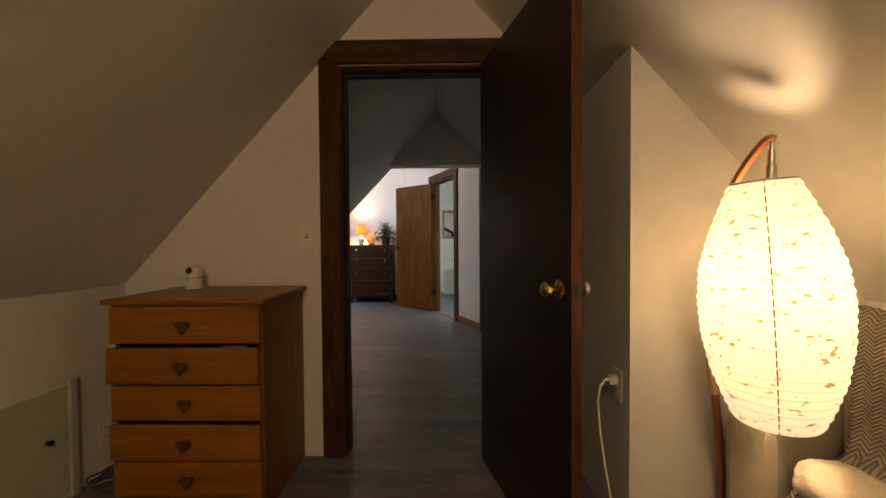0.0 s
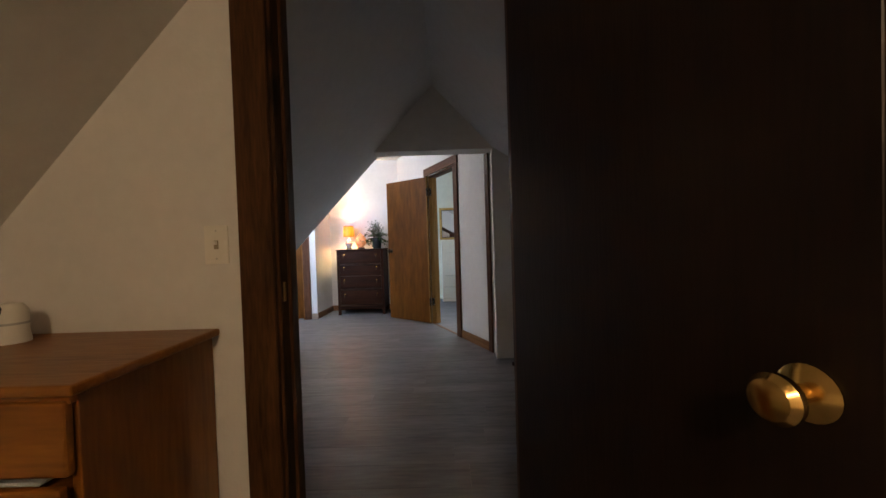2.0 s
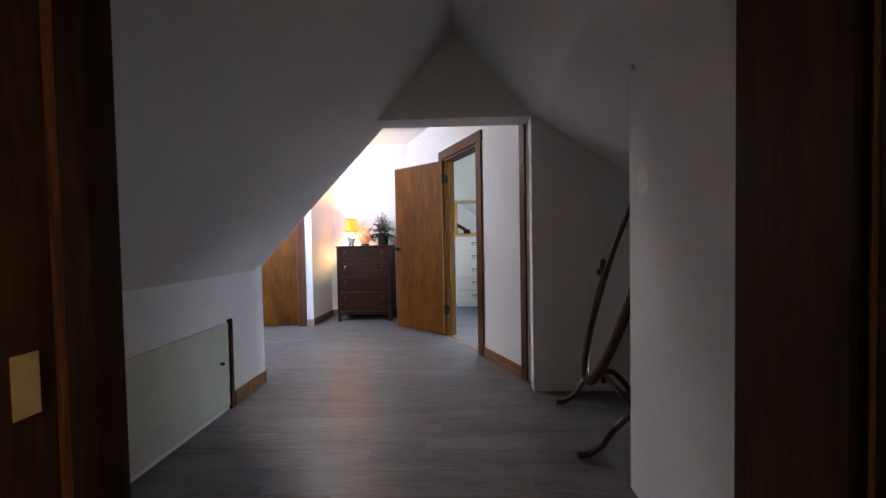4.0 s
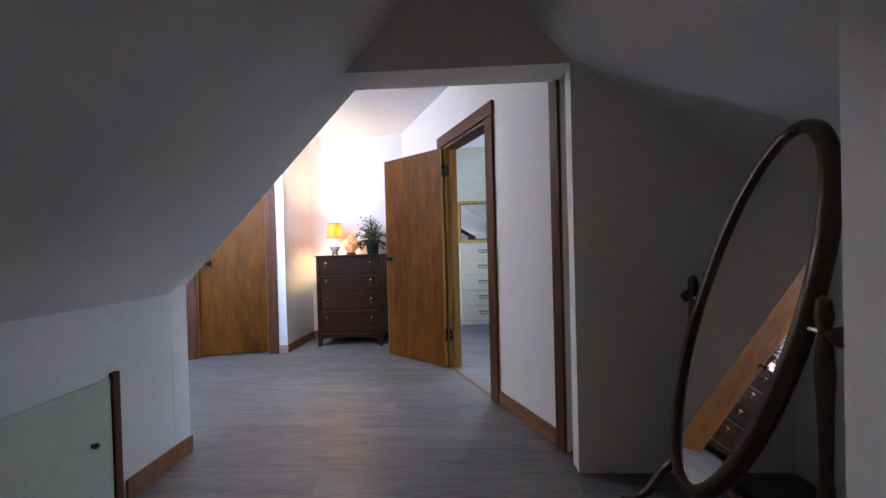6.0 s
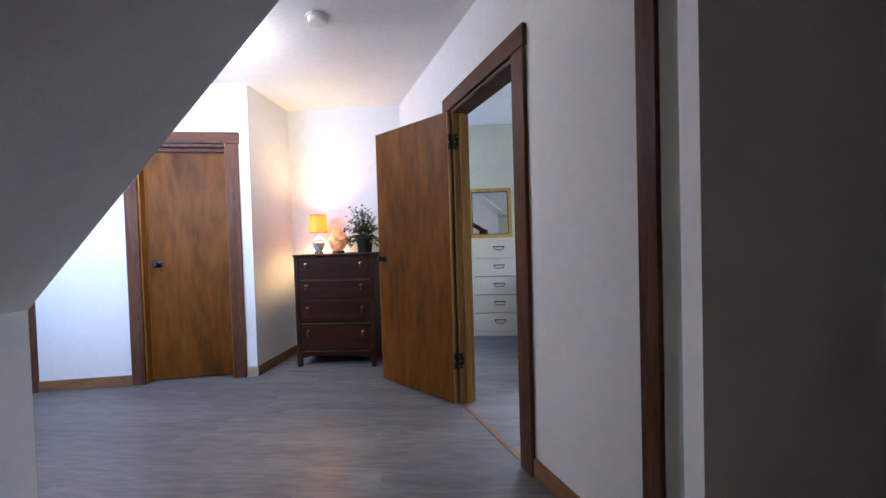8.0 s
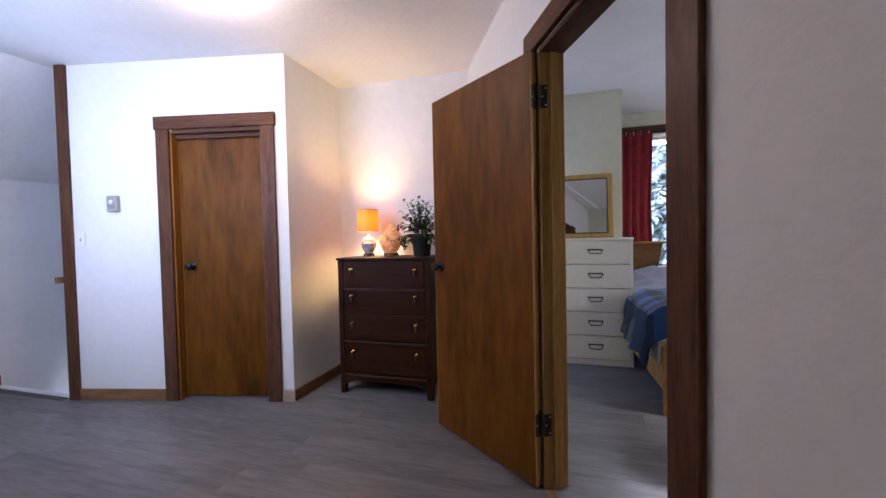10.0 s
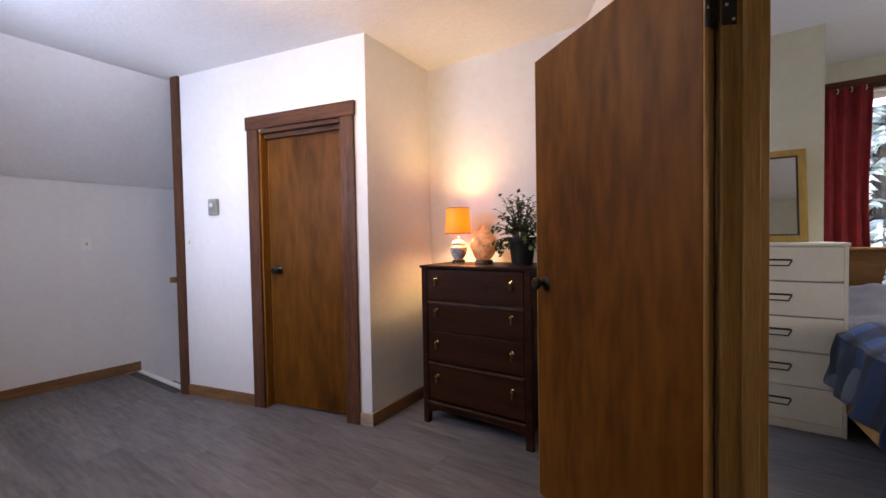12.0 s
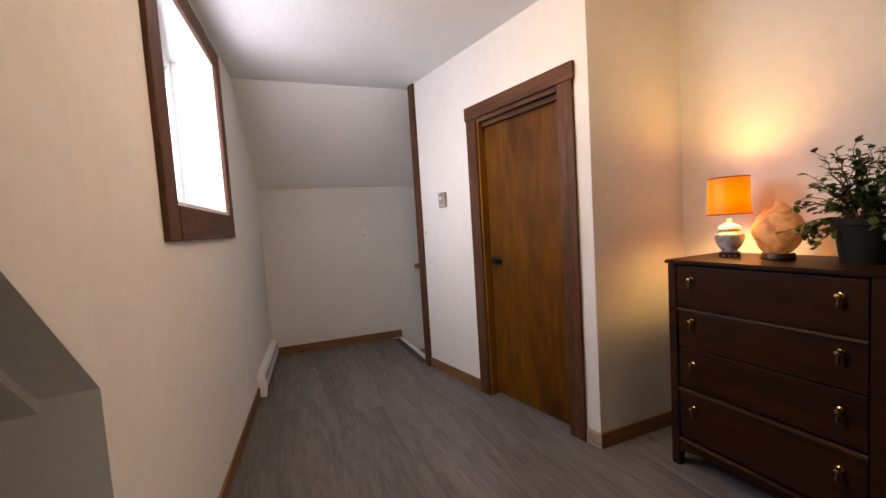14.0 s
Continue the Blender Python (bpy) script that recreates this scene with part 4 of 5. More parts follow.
bp.inputs["Strength"].default_value, bp.inputs["Distance"].default_value = 0.6, 0.008
t.links.new(co.outputs["Object"], mp.inputs[0])
ksep, kcomb, kzig, kadd = t.nodes.new("ShaderNodeSeparateXYZ"), t.nodes.new("ShaderNodeCombineXYZ"), t.nodes.new("ShaderNodeMath"), t.nodes.new("ShaderNodeMath")
kzig.operation, kzig.inputs[1].default_value = "PINGPONG", 0.022
kadd.operation = "ADD"
t.links.new(mp.outputs[0], ksep.inputs[0])
t.links.new(ksep.outputs[0], kzig.inputs[0])
t.links.new(kzig.outputs[0], kadd.inputs[0])
t.links.new(ksep.outputs[2], kadd.inputs[1])
for k in (0, 1):
    t.links.new(ksep.outputs[k], kcomb.inputs[k])
t.links.new(kadd.outputs[0], kcomb.inputs[2])
t.links.new(kcomb.outputs[0], wv.inputs["Vector"])
t.links.new(wv.outputs[0], rp.inputs[0])
t.links.new(rp.outputs[0], b.inputs["Base Color"])
t.links.new(wv.outputs[0], bp.inputs["Height"])
t.links.new(bp.outputs[0], b.inputs["Normal"])


def pillow(w, h, d, seed=0):
    """A stuffed cushion standing in the xz plane."""
    bm = bmesh.new()
    N = 14
    grid = {}
    for s in (1, -1):
        for i in range(N + 1):
            for j in range(N + 1):
                u, v = 2 * i / N - 1, 2 * j / N - 1
                edge = max(abs(u), abs(v)) == 1
                if s == -1 and edge:
                    grid[s, i, j] = grid[1, i, j]
                    continue
                bulge = ((1 - u * u) * (1 - v * v)) ** 0.42
                pinch = 1 - 0.07 * (1 - abs(u)) * abs(v) - 0.0
                wob = 0.012 * noise.noise((u * 2 + seed, v * 2, s))
                grid[s, i, j] = bm.verts.new((u * w / 2 * (1 - 0.06 * (1 - v * v)), s * d / 2 * bulge + wob * bulge, v * h / 2 * pinch))
        for i in range(N):
            for j in range(N):
                f = [grid[s, i, j], grid[s, i + 1, j], grid[s, i + 1, j + 1], grid[s, i, j + 1]]
                bm.faces.new(f if s == 1 else f[::-1])
    return bm


UPHOLSTERY = mat("oatmeal_upholstery", (0.40, 0.36, 0.29), 0.95, var=0.12, scale=30, bump=0.4, bump_scale=400)
chair = thing("armchair", "oatmeal upholstered armchair standing by the wall", "armchair", pose(1.47, 1.02, 0, 0, 0, -62))
part("seat", box(-0.30, 0.30, -0.34, 0.24, 0.14, 0.36, 0.06, seg=3), UPHOLSTERY, chair, "", True)
part("backrest", box(-0.31, 0.31, 0.14, 0.32, 0.30, 0.84, 0.07, seg=3), UPHOLSTERY, chair, "", True)
for sx in (-1, 1):
    part("armrest", box(sx * 0.34 - 0.07, sx * 0.34 + 0.07, -0.34, 0.28, 0.14, 0.58, 0.06, seg=3), UPHOLSTERY, chair, "", True)
for sx in (-0.28, 0.28):
    for sy in (-0.28, 0.22):
        part("leg", lathe([(0.018, 0), (0.026, 0.15)], 12), HEAD_WOOD, chair, "dark wooden leg", True, pose(sx, sy, 0))
throw = thing("knitted_throw", "grey and cream chevron knitted throw over the armchair", "throw", pose(1.47, 1.02, 0, 0, 0, -62))
bm = bmesh.new()
N, M = 26, 30
prof_t = [(-0.36, 0.24), (-0.30, 0.375), (-0.10, 0.38), (0.08, 0.395), (0.125, 0.45), (0.125, 0.65), (0.14, 0.80), (0.20, 0.86), (0.28, 0.855), (0.335, 0.78), (0.345, 0.55), (0.35, 0.35)]
vs = []
for j in range(M + 1):
    u = j / M * (len(prof_t) - 1)
    i0 = min(int(u), len(prof_t) - 2)
    f = u - i0
    y = prof_t[i0][0] * (1 - f) + prof_t[i0 + 1][0] * f
    z = prof_t[i0][1] * (1 - f) + prof_t[i0 + 1][1] * f
    row = []
    for i in range(N + 1):
        x = -0.25 + 0.5 * i / N
        k = 0.010 * noise.noise((x * 9, j * 0.3, 2)) + 0.006 * math.sin(x * 40 + j * 0.4)
        row.append(bm.verts.new((x + 0.02 * noise.noise((j * 0.2, 1, 3)), y - abs(k), z + abs(k) + 0.008)))
    vs.append(row)
for j in range(M):
    for i in range(N):
        bm.faces.new((vs[j][i], vs[j][i + 1], vs[j + 1][i + 1], vs[j + 1][i]))
ob = part("throw_cloth", bm, KNIT, throw, "", True)
sol = ob.modifiers.new("thickness", "SOLIDIFY")
sol.thickness, sol.offset = 0.008, 1
fluffy = bmesh.new()
bmesh.ops.create_icosphere(fluffy, subdivisions=4, radius=1)
for v in fluffy.verts:
    n = v.co.normalized()
    k = 1 + 0.10 * noise.noise(n * 2.2) + 0.05 * noise.noise(n * 9)
    v.co = Vector((n.x * 0.108 * k, n.y * 0.100 * k, n.z * 0.070 * k))
cush = thing("white_cushion", "small cream cushion lying on the armchair", "cushion", pose(1.14, 0.99, 0.452, 0, 10, -50))
part("cushion_cover", fluffy, mat("cream_cushion_cloth", (0.60, 0.55, 0.45), 0.95, var=0.1, scale=20, bump=0.3), cush, "", True)
cush = thing("green_cushion", "dark green patterned cushion on the armchair", "cushion", pose(1.43, 0.84, 0.62, -14, 0, -62))
part("cushion_cover", pillow(0.36, 0.36, 0.14, 5), mat("dark_green_cloth", (0.012, 0.05, 0.045), 0.9, var=0.6, scale=22, bump=0.3), cush, "", True)
part("piping", tube([(0.178 * a, 0, 0.178 * b) for a, b in ((-1, -1), (-0.5, -0.96), (0, -0.95), (0.5, -0.96), (1, -1), (0.95, 0), (1, 1), (0, 0.95), (-1, 1), (-0.95, 0))], 0.005, 6, closed=True), mat("tan_piping", (0.30, 0.24, 0.13), 0.9), cush, "tan piping", True)

cables = thing("cable_coil", "coil of dark cable on the floor beside the chest", "cable", pose(-1.42, 1.70, 0.0))
pts = []
for i in range(60):
    a = i * 0.42
    pts.append(((0.075 + 0.02 * math.sin(i * 1.3)) * math.cos(a), (0.07 + 0.02 * math.cos(i * 0.9)) * math.sin(a), 0.005 + 0.0011 * i))
part("cable", tube(pts, 0.004, 6), BLACK, cables, "", True)


# ---- hall: cheval mirror ----
def cheval(at, tilt):
    """Looking-glass: it faces -x, the stand's posts lie along y."""
    c = thing("cheval_mirror", "oval cheval mirror in a dark wooden stand", "mirror", at)
    a, b, zc = 0.245, 0.62, 0.88
    tilted = pose(0, 0, zc, 0, tilt, 0)
    ring = [(0, a * math.cos(2 * math.pi * i / 56), b * math.sin(2 * math.pi * i / 56)) for i in range(56)]
    fr = part("oval_frame", tube(ring, 0.026, 12, closed=True, flat=0.8), MIRROR_WOOD, c, "", True, tilted)
    bm = bmesh.new()
    front = [bm.verts.new((-0.004, p[1], p[2])) for p in ring]
    back = [bm.verts.new((0.004, p[1], p[2])) for p in ring]
    bm.faces.new(front)
    bm.faces.new(back[::-1])
    for i in range(56):
        j = (i + 1) % 56
        bm.faces.new((front[i], front[j], back[j], back[i]))
    part("mirror_glass", bm, MIRROR, fr, "clear silvered glass")
    for s in (-1, 1):
        y = s * (a + 0.062)
        part("post", lathe([(0.001, 0.16), (0.016, 0.16), (0.020, 0.19), (0.014, 0.23), (0.016, 0.40), (0.019, 0.46), (0.013, 0.52), (0.017, 0.70), (0.021, 0.78), (0.017, 0.84), (0.012, 0.88), (0.020, 0.92), (0.016, 0.96), (0.001, 0.975)], 16), MIRROR_WOOD, c, "turned wooden post", True, pose(0, y, 0))
        part("pivot_knob", lathe([(0.012, 0), (0.012, 0.02), (0.022, 0.026), (0.026, 0.038), (0.018, 0.05), (0.001, 0.053)], 16), MIRROR_WOOD, c, "round wooden pivot knob", True, pose(0, y + s * 0.012, zc, -90 * s, 0, 0))
        part("pivot_pin", lathe([(0.007, 0), (0.007, 0.05)], 10), STEEL, c, "", True, pose(0, s * (a + 0.005), zc, -90 * s, 0, 0))
        for d in (-1, 1):
            leg = [(0.0, y, 0.24), (0.06 * d, y, 0.23), (0.13 * d, y, 0.16), (0.19 * d, y, 0.07), (0.25 * d, y, 0.028), (0.30 * d, y, 0.020)]
            part("leg", tube(leg, [0.017, 0.018, 0.018, 0.017, 0.016, 0.018], 10), MIRROR_WOOD, c, "splayed curved wooden leg", True)
    part("stretcher", tube([(0, -a - 0.06, 0.22), (0, 0, 0.22), (0, a + 0.06, 0.22)], [0.012, 0.017, 0.012], 12), MIRROR_WOOD, c, "", True)
    return c


cheval(pose(0.915, 3.80, 0, 0, 0, -5), 17)


# ---- landing: chest, lamps, plant ----
def pull(parent, x, y, z):
    plate = part("pull", lathe([(0.009, 0), (0.011, 0.003), (0.006, 0.006), (0.005, 0.016), (0.010, 0.022), (0.008, 0.028), (0.001, 0.03)], 14), BRASS, parent, "brass drop pull", True, pose(x, y, z, 90, 0, 0))
    part("drop", lathe([(0.001, 0.002), (0.004, -0.006), (0.007, -0.024), (0.005, -0.034), (0.001, -0.039)], 12), AGED_BRASS, plate, "dark aged brass drop", True, pose(0, -0.006, 0.020, -90, 0, 0))


def dark_chest(at):
    c = thing("dark_chest_of_drawers", "dark mahogany four-drawer chest with brass drop pulls", "chest of drawers", at)
    w, d, h = 0.74, 0.44, 1.02
    bm = box(0.025, w - 0.025, d - 0.014, d - 0.002, 0.09, h, bm=None)
    box(0.006, 0.026, 0.03, d - 0.014, 0.09, h, bm=bm)
    box(w - 0.026, w - 0.006, 0.03, d - 0.014, 0.09, h, bm=bm)
    box(0.026, w - 0.026, 0.03, d - 0.014, 0.11, 0.125, bm=bm)
    part("carcass", bm, MAHOGANY, c)
    part("top", prism([(-0.012, -0.012), (w + 0.012, -0.012), (w + 0.012, d), (-0.012, d)], h, h + 0.018, "z", 0.006), MAHOGANY, c)
    for x in (0.0, w - 0.042):
        for y in (0.0, d - 0.042):
            part("leg", prism([(x, y), (x + 0.042, y), (x + 0.042, y + 0.042), (x, y + 0.042)], 0, h, "z", 0.004), MAHOGANY, c)
    zs = [(0.812, 1.012), (0.62, 0.79), (0.42, 0.615), (0.165, 0.395)]
    for i, (z0, z1) in enumerate(zs):
        grip = (0.950, 0.752, 0.545, 0.328)[i]
        dr = part("drawer", box(0.046, w - 0.046, 0.002 if i == 0 else 0.006, 0.026, z0, z1, 0.004, seg=2), MAHOGANY, c)
        part("drawer_box", box(0.06, w - 0.06, 0.026, d - 0.04, z0 + 0.01, z1 - 0.02), MAHOGANY, dr)
        for x in (0.115, w - 0.115):
            pull(dr, x, 0.004, grip)
    for z in (0.802, 0.405):
        part("bead_moulding", box(0.044, w - 0.044, -0.006, 0.02, z - 0.006, z + 0.006, 0.003, seg=2), LIT_WORN_EDGE, c, "worn rounded bead with its highlight in the colour")
    pts = [(0.042, 0.155), (w - 0.042, 0.155), (w - 0.042, 0.075), (w - 0.12, 0.098), (w / 2, 0.105), (0.12, 0.098), (0.042, 0.075)]
    part("apron", prism(pts, 0.004, 0.022, "y", 0.002), MAHOGANY, c)
    part("apron_bead", box(0.042, w - 0.042, -0.006, 0.004, 0.142, 0.154, 0.003, seg=2), LIT_WORN_EDGE, c, "worn rounded bead with its highlight in the colour")
    return c


DCHEST = pose(-1.645, 6.735, 0, 0, 0, 0)
dark_chest(DCHEST)
TOP = 1.038
lampthing = thing("table_lamp", "small porcelain table lamp with a lit orange shade", "table lamp", pose(-1.50, 6.98, TOP))
bm = lathe([(0.001, 0.012), (0.042, 0.012), (0.046, 0.018), (0.040, 0.024), (0.001, 0.024)], 24)
for k in range(4):
    a = math.pi / 4 + k * math.pi / 2
    box(0.036 * math.cos(a) - 0.007, 0.036 * math.cos(a) + 0.007, 0.036 * math.sin(a) - 0.007, 0.036 * math.sin(a) + 0.007, 0, 0.014, 0.002, bm)
part("stand", bm, DARK_STAND, lampthing, "dark footed wooden stand", True)
part("vase_body", lathe([(0.001, 0.024), (0.030, 0.024), (0.032, 0.032), (0.048, 0.055), (0.060, 0.085), (0.058, 0.108), (0.042, 0.126), (0.034, 0.132)], 28), PORCELAIN, lampthing, "blue and white painted vase", True)
part("neck_cap", lathe([(0.040, 0.130), (0.047, 0.134), (0.042, 0.148), (0.022, 0.156), (0.010, 0.164), (0.010, 0.185)], 24), mat("white_porcelain", (0.75, 0.73, 0.68), 0.2, var=0.03), lampthing, "white porcelain cap", True)
bm = bmesh.new()
rows = [[bm.verts.new((r * math.cos(6.283185 * k / 40), r * math.sin(6.283185 * k / 40), z)) for k in range(40)] for r, z in ((0.089, 0.203), (0.086, 0.26), (0.083, 0.32), (0.080, 0.380))]
for a, b in zip(rows, rows[1:]):
    for k in range(40):
        l = (k + 1) % 40
        bm.faces.new((a[k], a[l], b[l], b[k]))
shade = part("shade", bm, SHADE, lampthing, "orange fabric shade, lit from inside", True)
for r, z in ((0.0895, 0.205), (0.0805, 0.378)):
    part("shade_trim", tube([(r * math.cos(6.283 * k / 32), r * math.sin(6.283 * k / 32), z) for k in range(32)], 0.0026, 6, closed=True), mat("brown_shade_trim", (0.16, 0.045, 0.012), 0.8), shade, "thin brown trim")

salt = thing("salt_lamp", "glowing orange salt crystal lamp on a wooden base", "salt lamp", pose(-1.305, 6.975, TOP))
bm = bmesh.new()
bmesh.ops.create_icosphere(bm, subdivisions=4, radius=1)
for v in bm.verts:
    d = v.co.normalized()
    k = 1 + 0.09 * noise.noise(d * 1.6 + Vector((3, 1, 4))) + 0.05 * noise.noise(d * 4.2)
    z = d.z
    taper = 1.0 - 0.42 * max(z, 0) ** 1.5 - 0.25 * max(-z, 0) ** 2
    v.co = Vector((d.x * 0.088 * k * taper, d.y * 0.078 * k * taper, 0.13 + max(d.z * 0.125 * k, -0.106)))
part("crystal", bm, SALT, salt, "rough orange salt crystal", True)
part("base", lathe([(0.001, 0), (0.058, 0), (0.062, 0.006), (0.056, 0.026), (0.001, 0.026)], 28), DARK_STAND, salt, "dark wooden base", True)

plant = thing("potted_plant", "leafy houseplant with thin stems in a black pot", "plant", pose(-1.035, 6.97, TOP))
for px, py, sc in ((-0.005, 0.0, 1.22),):
    part("pot", lathe([(0.001, 0), (0.052 * sc, 0), (0.066 * sc, 0.118 * sc), (0.071 * sc, 0.120 * sc), (0.071 * sc, 0.140 * sc), (0.064 * sc, 0.140 * sc), (0.062 * sc, 0.124 * sc), (0.001, 0.124 * sc)], 28), POT, plant, "black plastic nursery pot", True, pose(px, py, 0))
    part("soil", lathe([(0.061 * sc, 0.126 * sc), (0.055 * sc, 0.131 * sc), (0.001, 0.133 * sc)], 20), SOIL, plant, "dark potting soil", True, pose(px, py, 0))
rnd = random.Random(11)
stems, leaves = bmesh.new(), bmesh.new()


def leaf_at(bm, p, way, size, up):
    side = way.cross(up)
    side = side.normalized() if side.length > 1e-4 else way.orthogonal().normalized()
    nrm = side.cross(way).normalized()
    outline = ((0, 0), (0.28, 0.26), (0.6, 0.32), (0.86, 0.17), (1.0, 0))
    mid = [bm.verts.new(p + way * size * u + nrm * size * (-0.25 * u * u)) for u, _ in outline]
    lef = [bm.verts.new(p + way * size * u + side * size * w + nrm * size * (0.10 * w - 0.25 * u * u)) for u, w in outline[1:-1]]
    rig = [bm.verts.new(p + way * size * u - side * size * w + nrm * size * (0.10 * w - 0.25 * u * u)) for u, w in outline[1:-1]]
    for ed in (lef, rig):
        bm.faces.new((mid[0], mid[1], ed[0]))
        bm.faces.new((mid[1], mid[2], ed[1], ed[0]))
        bm.faces.new((mid[2], mid[3], ed[2], ed[1]))
        bm.faces.new((mid[3], mid[4], ed[2]))


for i in range(92):
    a = rnd.uniform(0, 6.283)
    px, py = -0.005, 0.0
    reach, rise = rnd.uniform(0.02, 0.17) if i % 5 else rnd.uniform(0.12, 0.24), rnd.uniform(0.05, 0.29)
    if reach > 0.13:
        rise = rnd.uniform(-0.07, 0.15)
    p = Vector((px + 0.03 * math.cos(a), py + 0.03 * math.sin(a), 0.155))
    out = Vector((math.cos(a), 0.55 * math.sin(a), 0))
    chain = [p]
    for k in range(1, 8):
        u = k / 7
        chain.append(p + out * reach * u ** 1.2 + Vector((0.010 * rnd.uniform(-1, 1), 0.010 * rnd.uniform(-1, 1), rise * (1.5 * u - 0.5 * u * u) + (-0.05 * u ** 3 if reach > 0.13 else 0))))
    tube(chain, [0.0022 - 0.0011 * k / 7 for k in range(8)], 5, stems)
    for k in range(2, 8):
        for s in (-1, 1):
            if rnd.random() < 0.86:
                way = (chain[k] - chain[k - 1]).normalized() * 0.5 + Vector((rnd.uniform(-1, 1), rnd.uniform(-1, 1), rnd.uniform(-0.5, 0.3)))
                leaf_at(leaves, chain[k], way.normalized(), rnd.uniform(0.022, 0.040), Vector((rnd.uniform(-0.3, 0.3), rnd.uniform(-0.3, 0.3), 1)).normalized())
tagged(part("stem", stems, STEM, plant, "thin brown branching stem"), kind="stuff")
tagged(part("foliage", leaves, LEAF, plant, "small dark green leaves"), kind="stuff")


# ---- guest room: things ----
def white_chest(at):
    c = thing("white_chest_of_drawers", "cream five-drawer chest with dark wire handles", "chest of drawers", at)
    w, d, h = 0.62, 0.36, 1.125
    bm = box(0, 0.018, 0.004, d, 0.0, h, 0.002)
    box(w - 0.018, w, 0.004, d, 0.0, h, 0.002, bm)
    box(0.018, w - 0.018, d - 0.012, d, 0.02, h, bm=bm)
    part("carcass", bm, CREAM, c)
    part("plinth", box(0.018, w - 0.018, 0.012, 0.03, 0.0, 0.055, 0.002), CREAM, c)
    part("top", box(-0.006, w + 0.006, -0.006, d, h, h + 0.02, 0.004, seg=2), CREAM, c)
    step = (h - 0.06) / 5
    for i in range(5):
        z0 = 0.06 + i * step
        dr = part("drawer", box(0.021, w - 0.021, -0.002, 0.018, z0 + 0.003, z0 + step - 0.004, 0.003, seg=2), CREAM, c)
        part("drawer_box", box(0.03, w - 0.03, 0.018, d - 0.03, z0 + 0.01, z0 + step - 0.03), CREAM, dr)
        x, z = w * 0.5, z0 + step * 0.52
        part("handle", tube([(x - 0.06, -0.001, z + 0.02), (x - 0.06, -0.020, z + 0.018), (x - 0.045, -0.024, z - 0.014), (x + 0.045, -0.024, z - 0.014), (x + 0.06, -0.020, z + 0.018), (x + 0.06, -0.001, z + 0.02)], 0.0045, 8), BLACK_METAL, dr, "dark wire handle", True)
        part("handle_plate", box(x - 0.062, x + 0.062, -0.004, -0.001, z + 0.014, z + 0.026, 0.001), BLACK_METAL, dr, "dark handle plate")
    return c


white_chest(pose(0.0, 7.775, 0))
wm = thing("framed_mirror", "square mirror in a golden wood frame on the chest", "mirror", pose(0.24, 8.04, 1.147, -7, 0, 0))
mw, mh, fw = 0.53, 0.62, 0.042
for nm, a in (("frame_side", (-mw / 2, -mw / 2 + fw, -0.012, 0.012, 0, mh)), ("frame_side", (mw / 2 - fw, mw / 2, -0.012, 0.012, 0, mh)), ("frame_rail", (-mw / 2 + fw, mw / 2 - fw, -0.012, 0.012, 0, fw)), ("frame_rail", (-mw / 2 + fw, mw / 2 - fw, -0.012, 0.012, mh - fw, mh))):
    part(nm, box(*a, 0.004, seg=2), GOLD_WOOD, wm)
part("inner_edge", merge(merge(merge(box(-mw / 2 + fw, -mw / 2 + fw + 0.01, -0.008, 0.004, fw, mh - fw), box(mw / 2 - fw - 0.01, mw / 2 - fw, -0.008, 0.004, fw, mh - fw)), box(-mw / 2 + fw + 0.01, mw / 2 - fw - 0.01, -0.008, 0.004, fw, fw + 0.01)), box(-mw / 2 + fw + 0.01, mw / 2 - fw - 0.01, -0.008, 0.004, mh - fw - 0.01, mh - fw)), BLACK, wm, "thin black inner edge")
part("mirror_glass", box(-mw / 2 + fw + 0.01, mw / 2 - fw - 0.01, -0.004, 0.002, fw + 0.01, mh - fw - 0.01), MIRROR, wm, "silvered glass")

# window over the bed
gw = tagged(thing("window_2", "guest room window looking onto snowy trees", "window", pose(0, 0, 0)), kind="structure")
for nm, a in (("frame_side", (1.0, 1.045, 9.06, 9.11, 0.75, 2.3)), ("frame_side", (1.855, 1.9, 9.06, 9.11, 0.75, 2.3)), ("frame_rail", (1.045, 1.855, 9.06, 9.11, 2.255, 2.3)), ("frame_rail", (1.045, 1.855, 9.06, 9.11, 0.75, 0.80))):
    part(nm, box(*a, 0.004), WHITE_FRAME, gw)
p = part("pane", box(1.045, 1.855, 9.083, 9.087, 0.80, 2.255), GLASS, gw)
p.visible_shadow = False
part("window_sill", box(0.96, 1.94, 8.93, 9.06, 0.73, 0.75, 0.003), WHITE_FRAME, gw)
part("casing_head", box(0.62, 2.35, 8.955, 8.98, 2.31, 2.40, 0.004), TRIM_H, gw, "dark stained head board")
for x0, x1 in ((0.92, 1.0), (1.9, 1.98)):
    part("casing_side", box(x0, x1, 8.958, 8.98, 0.75, 2.31, 0.003), TRIM, gw)


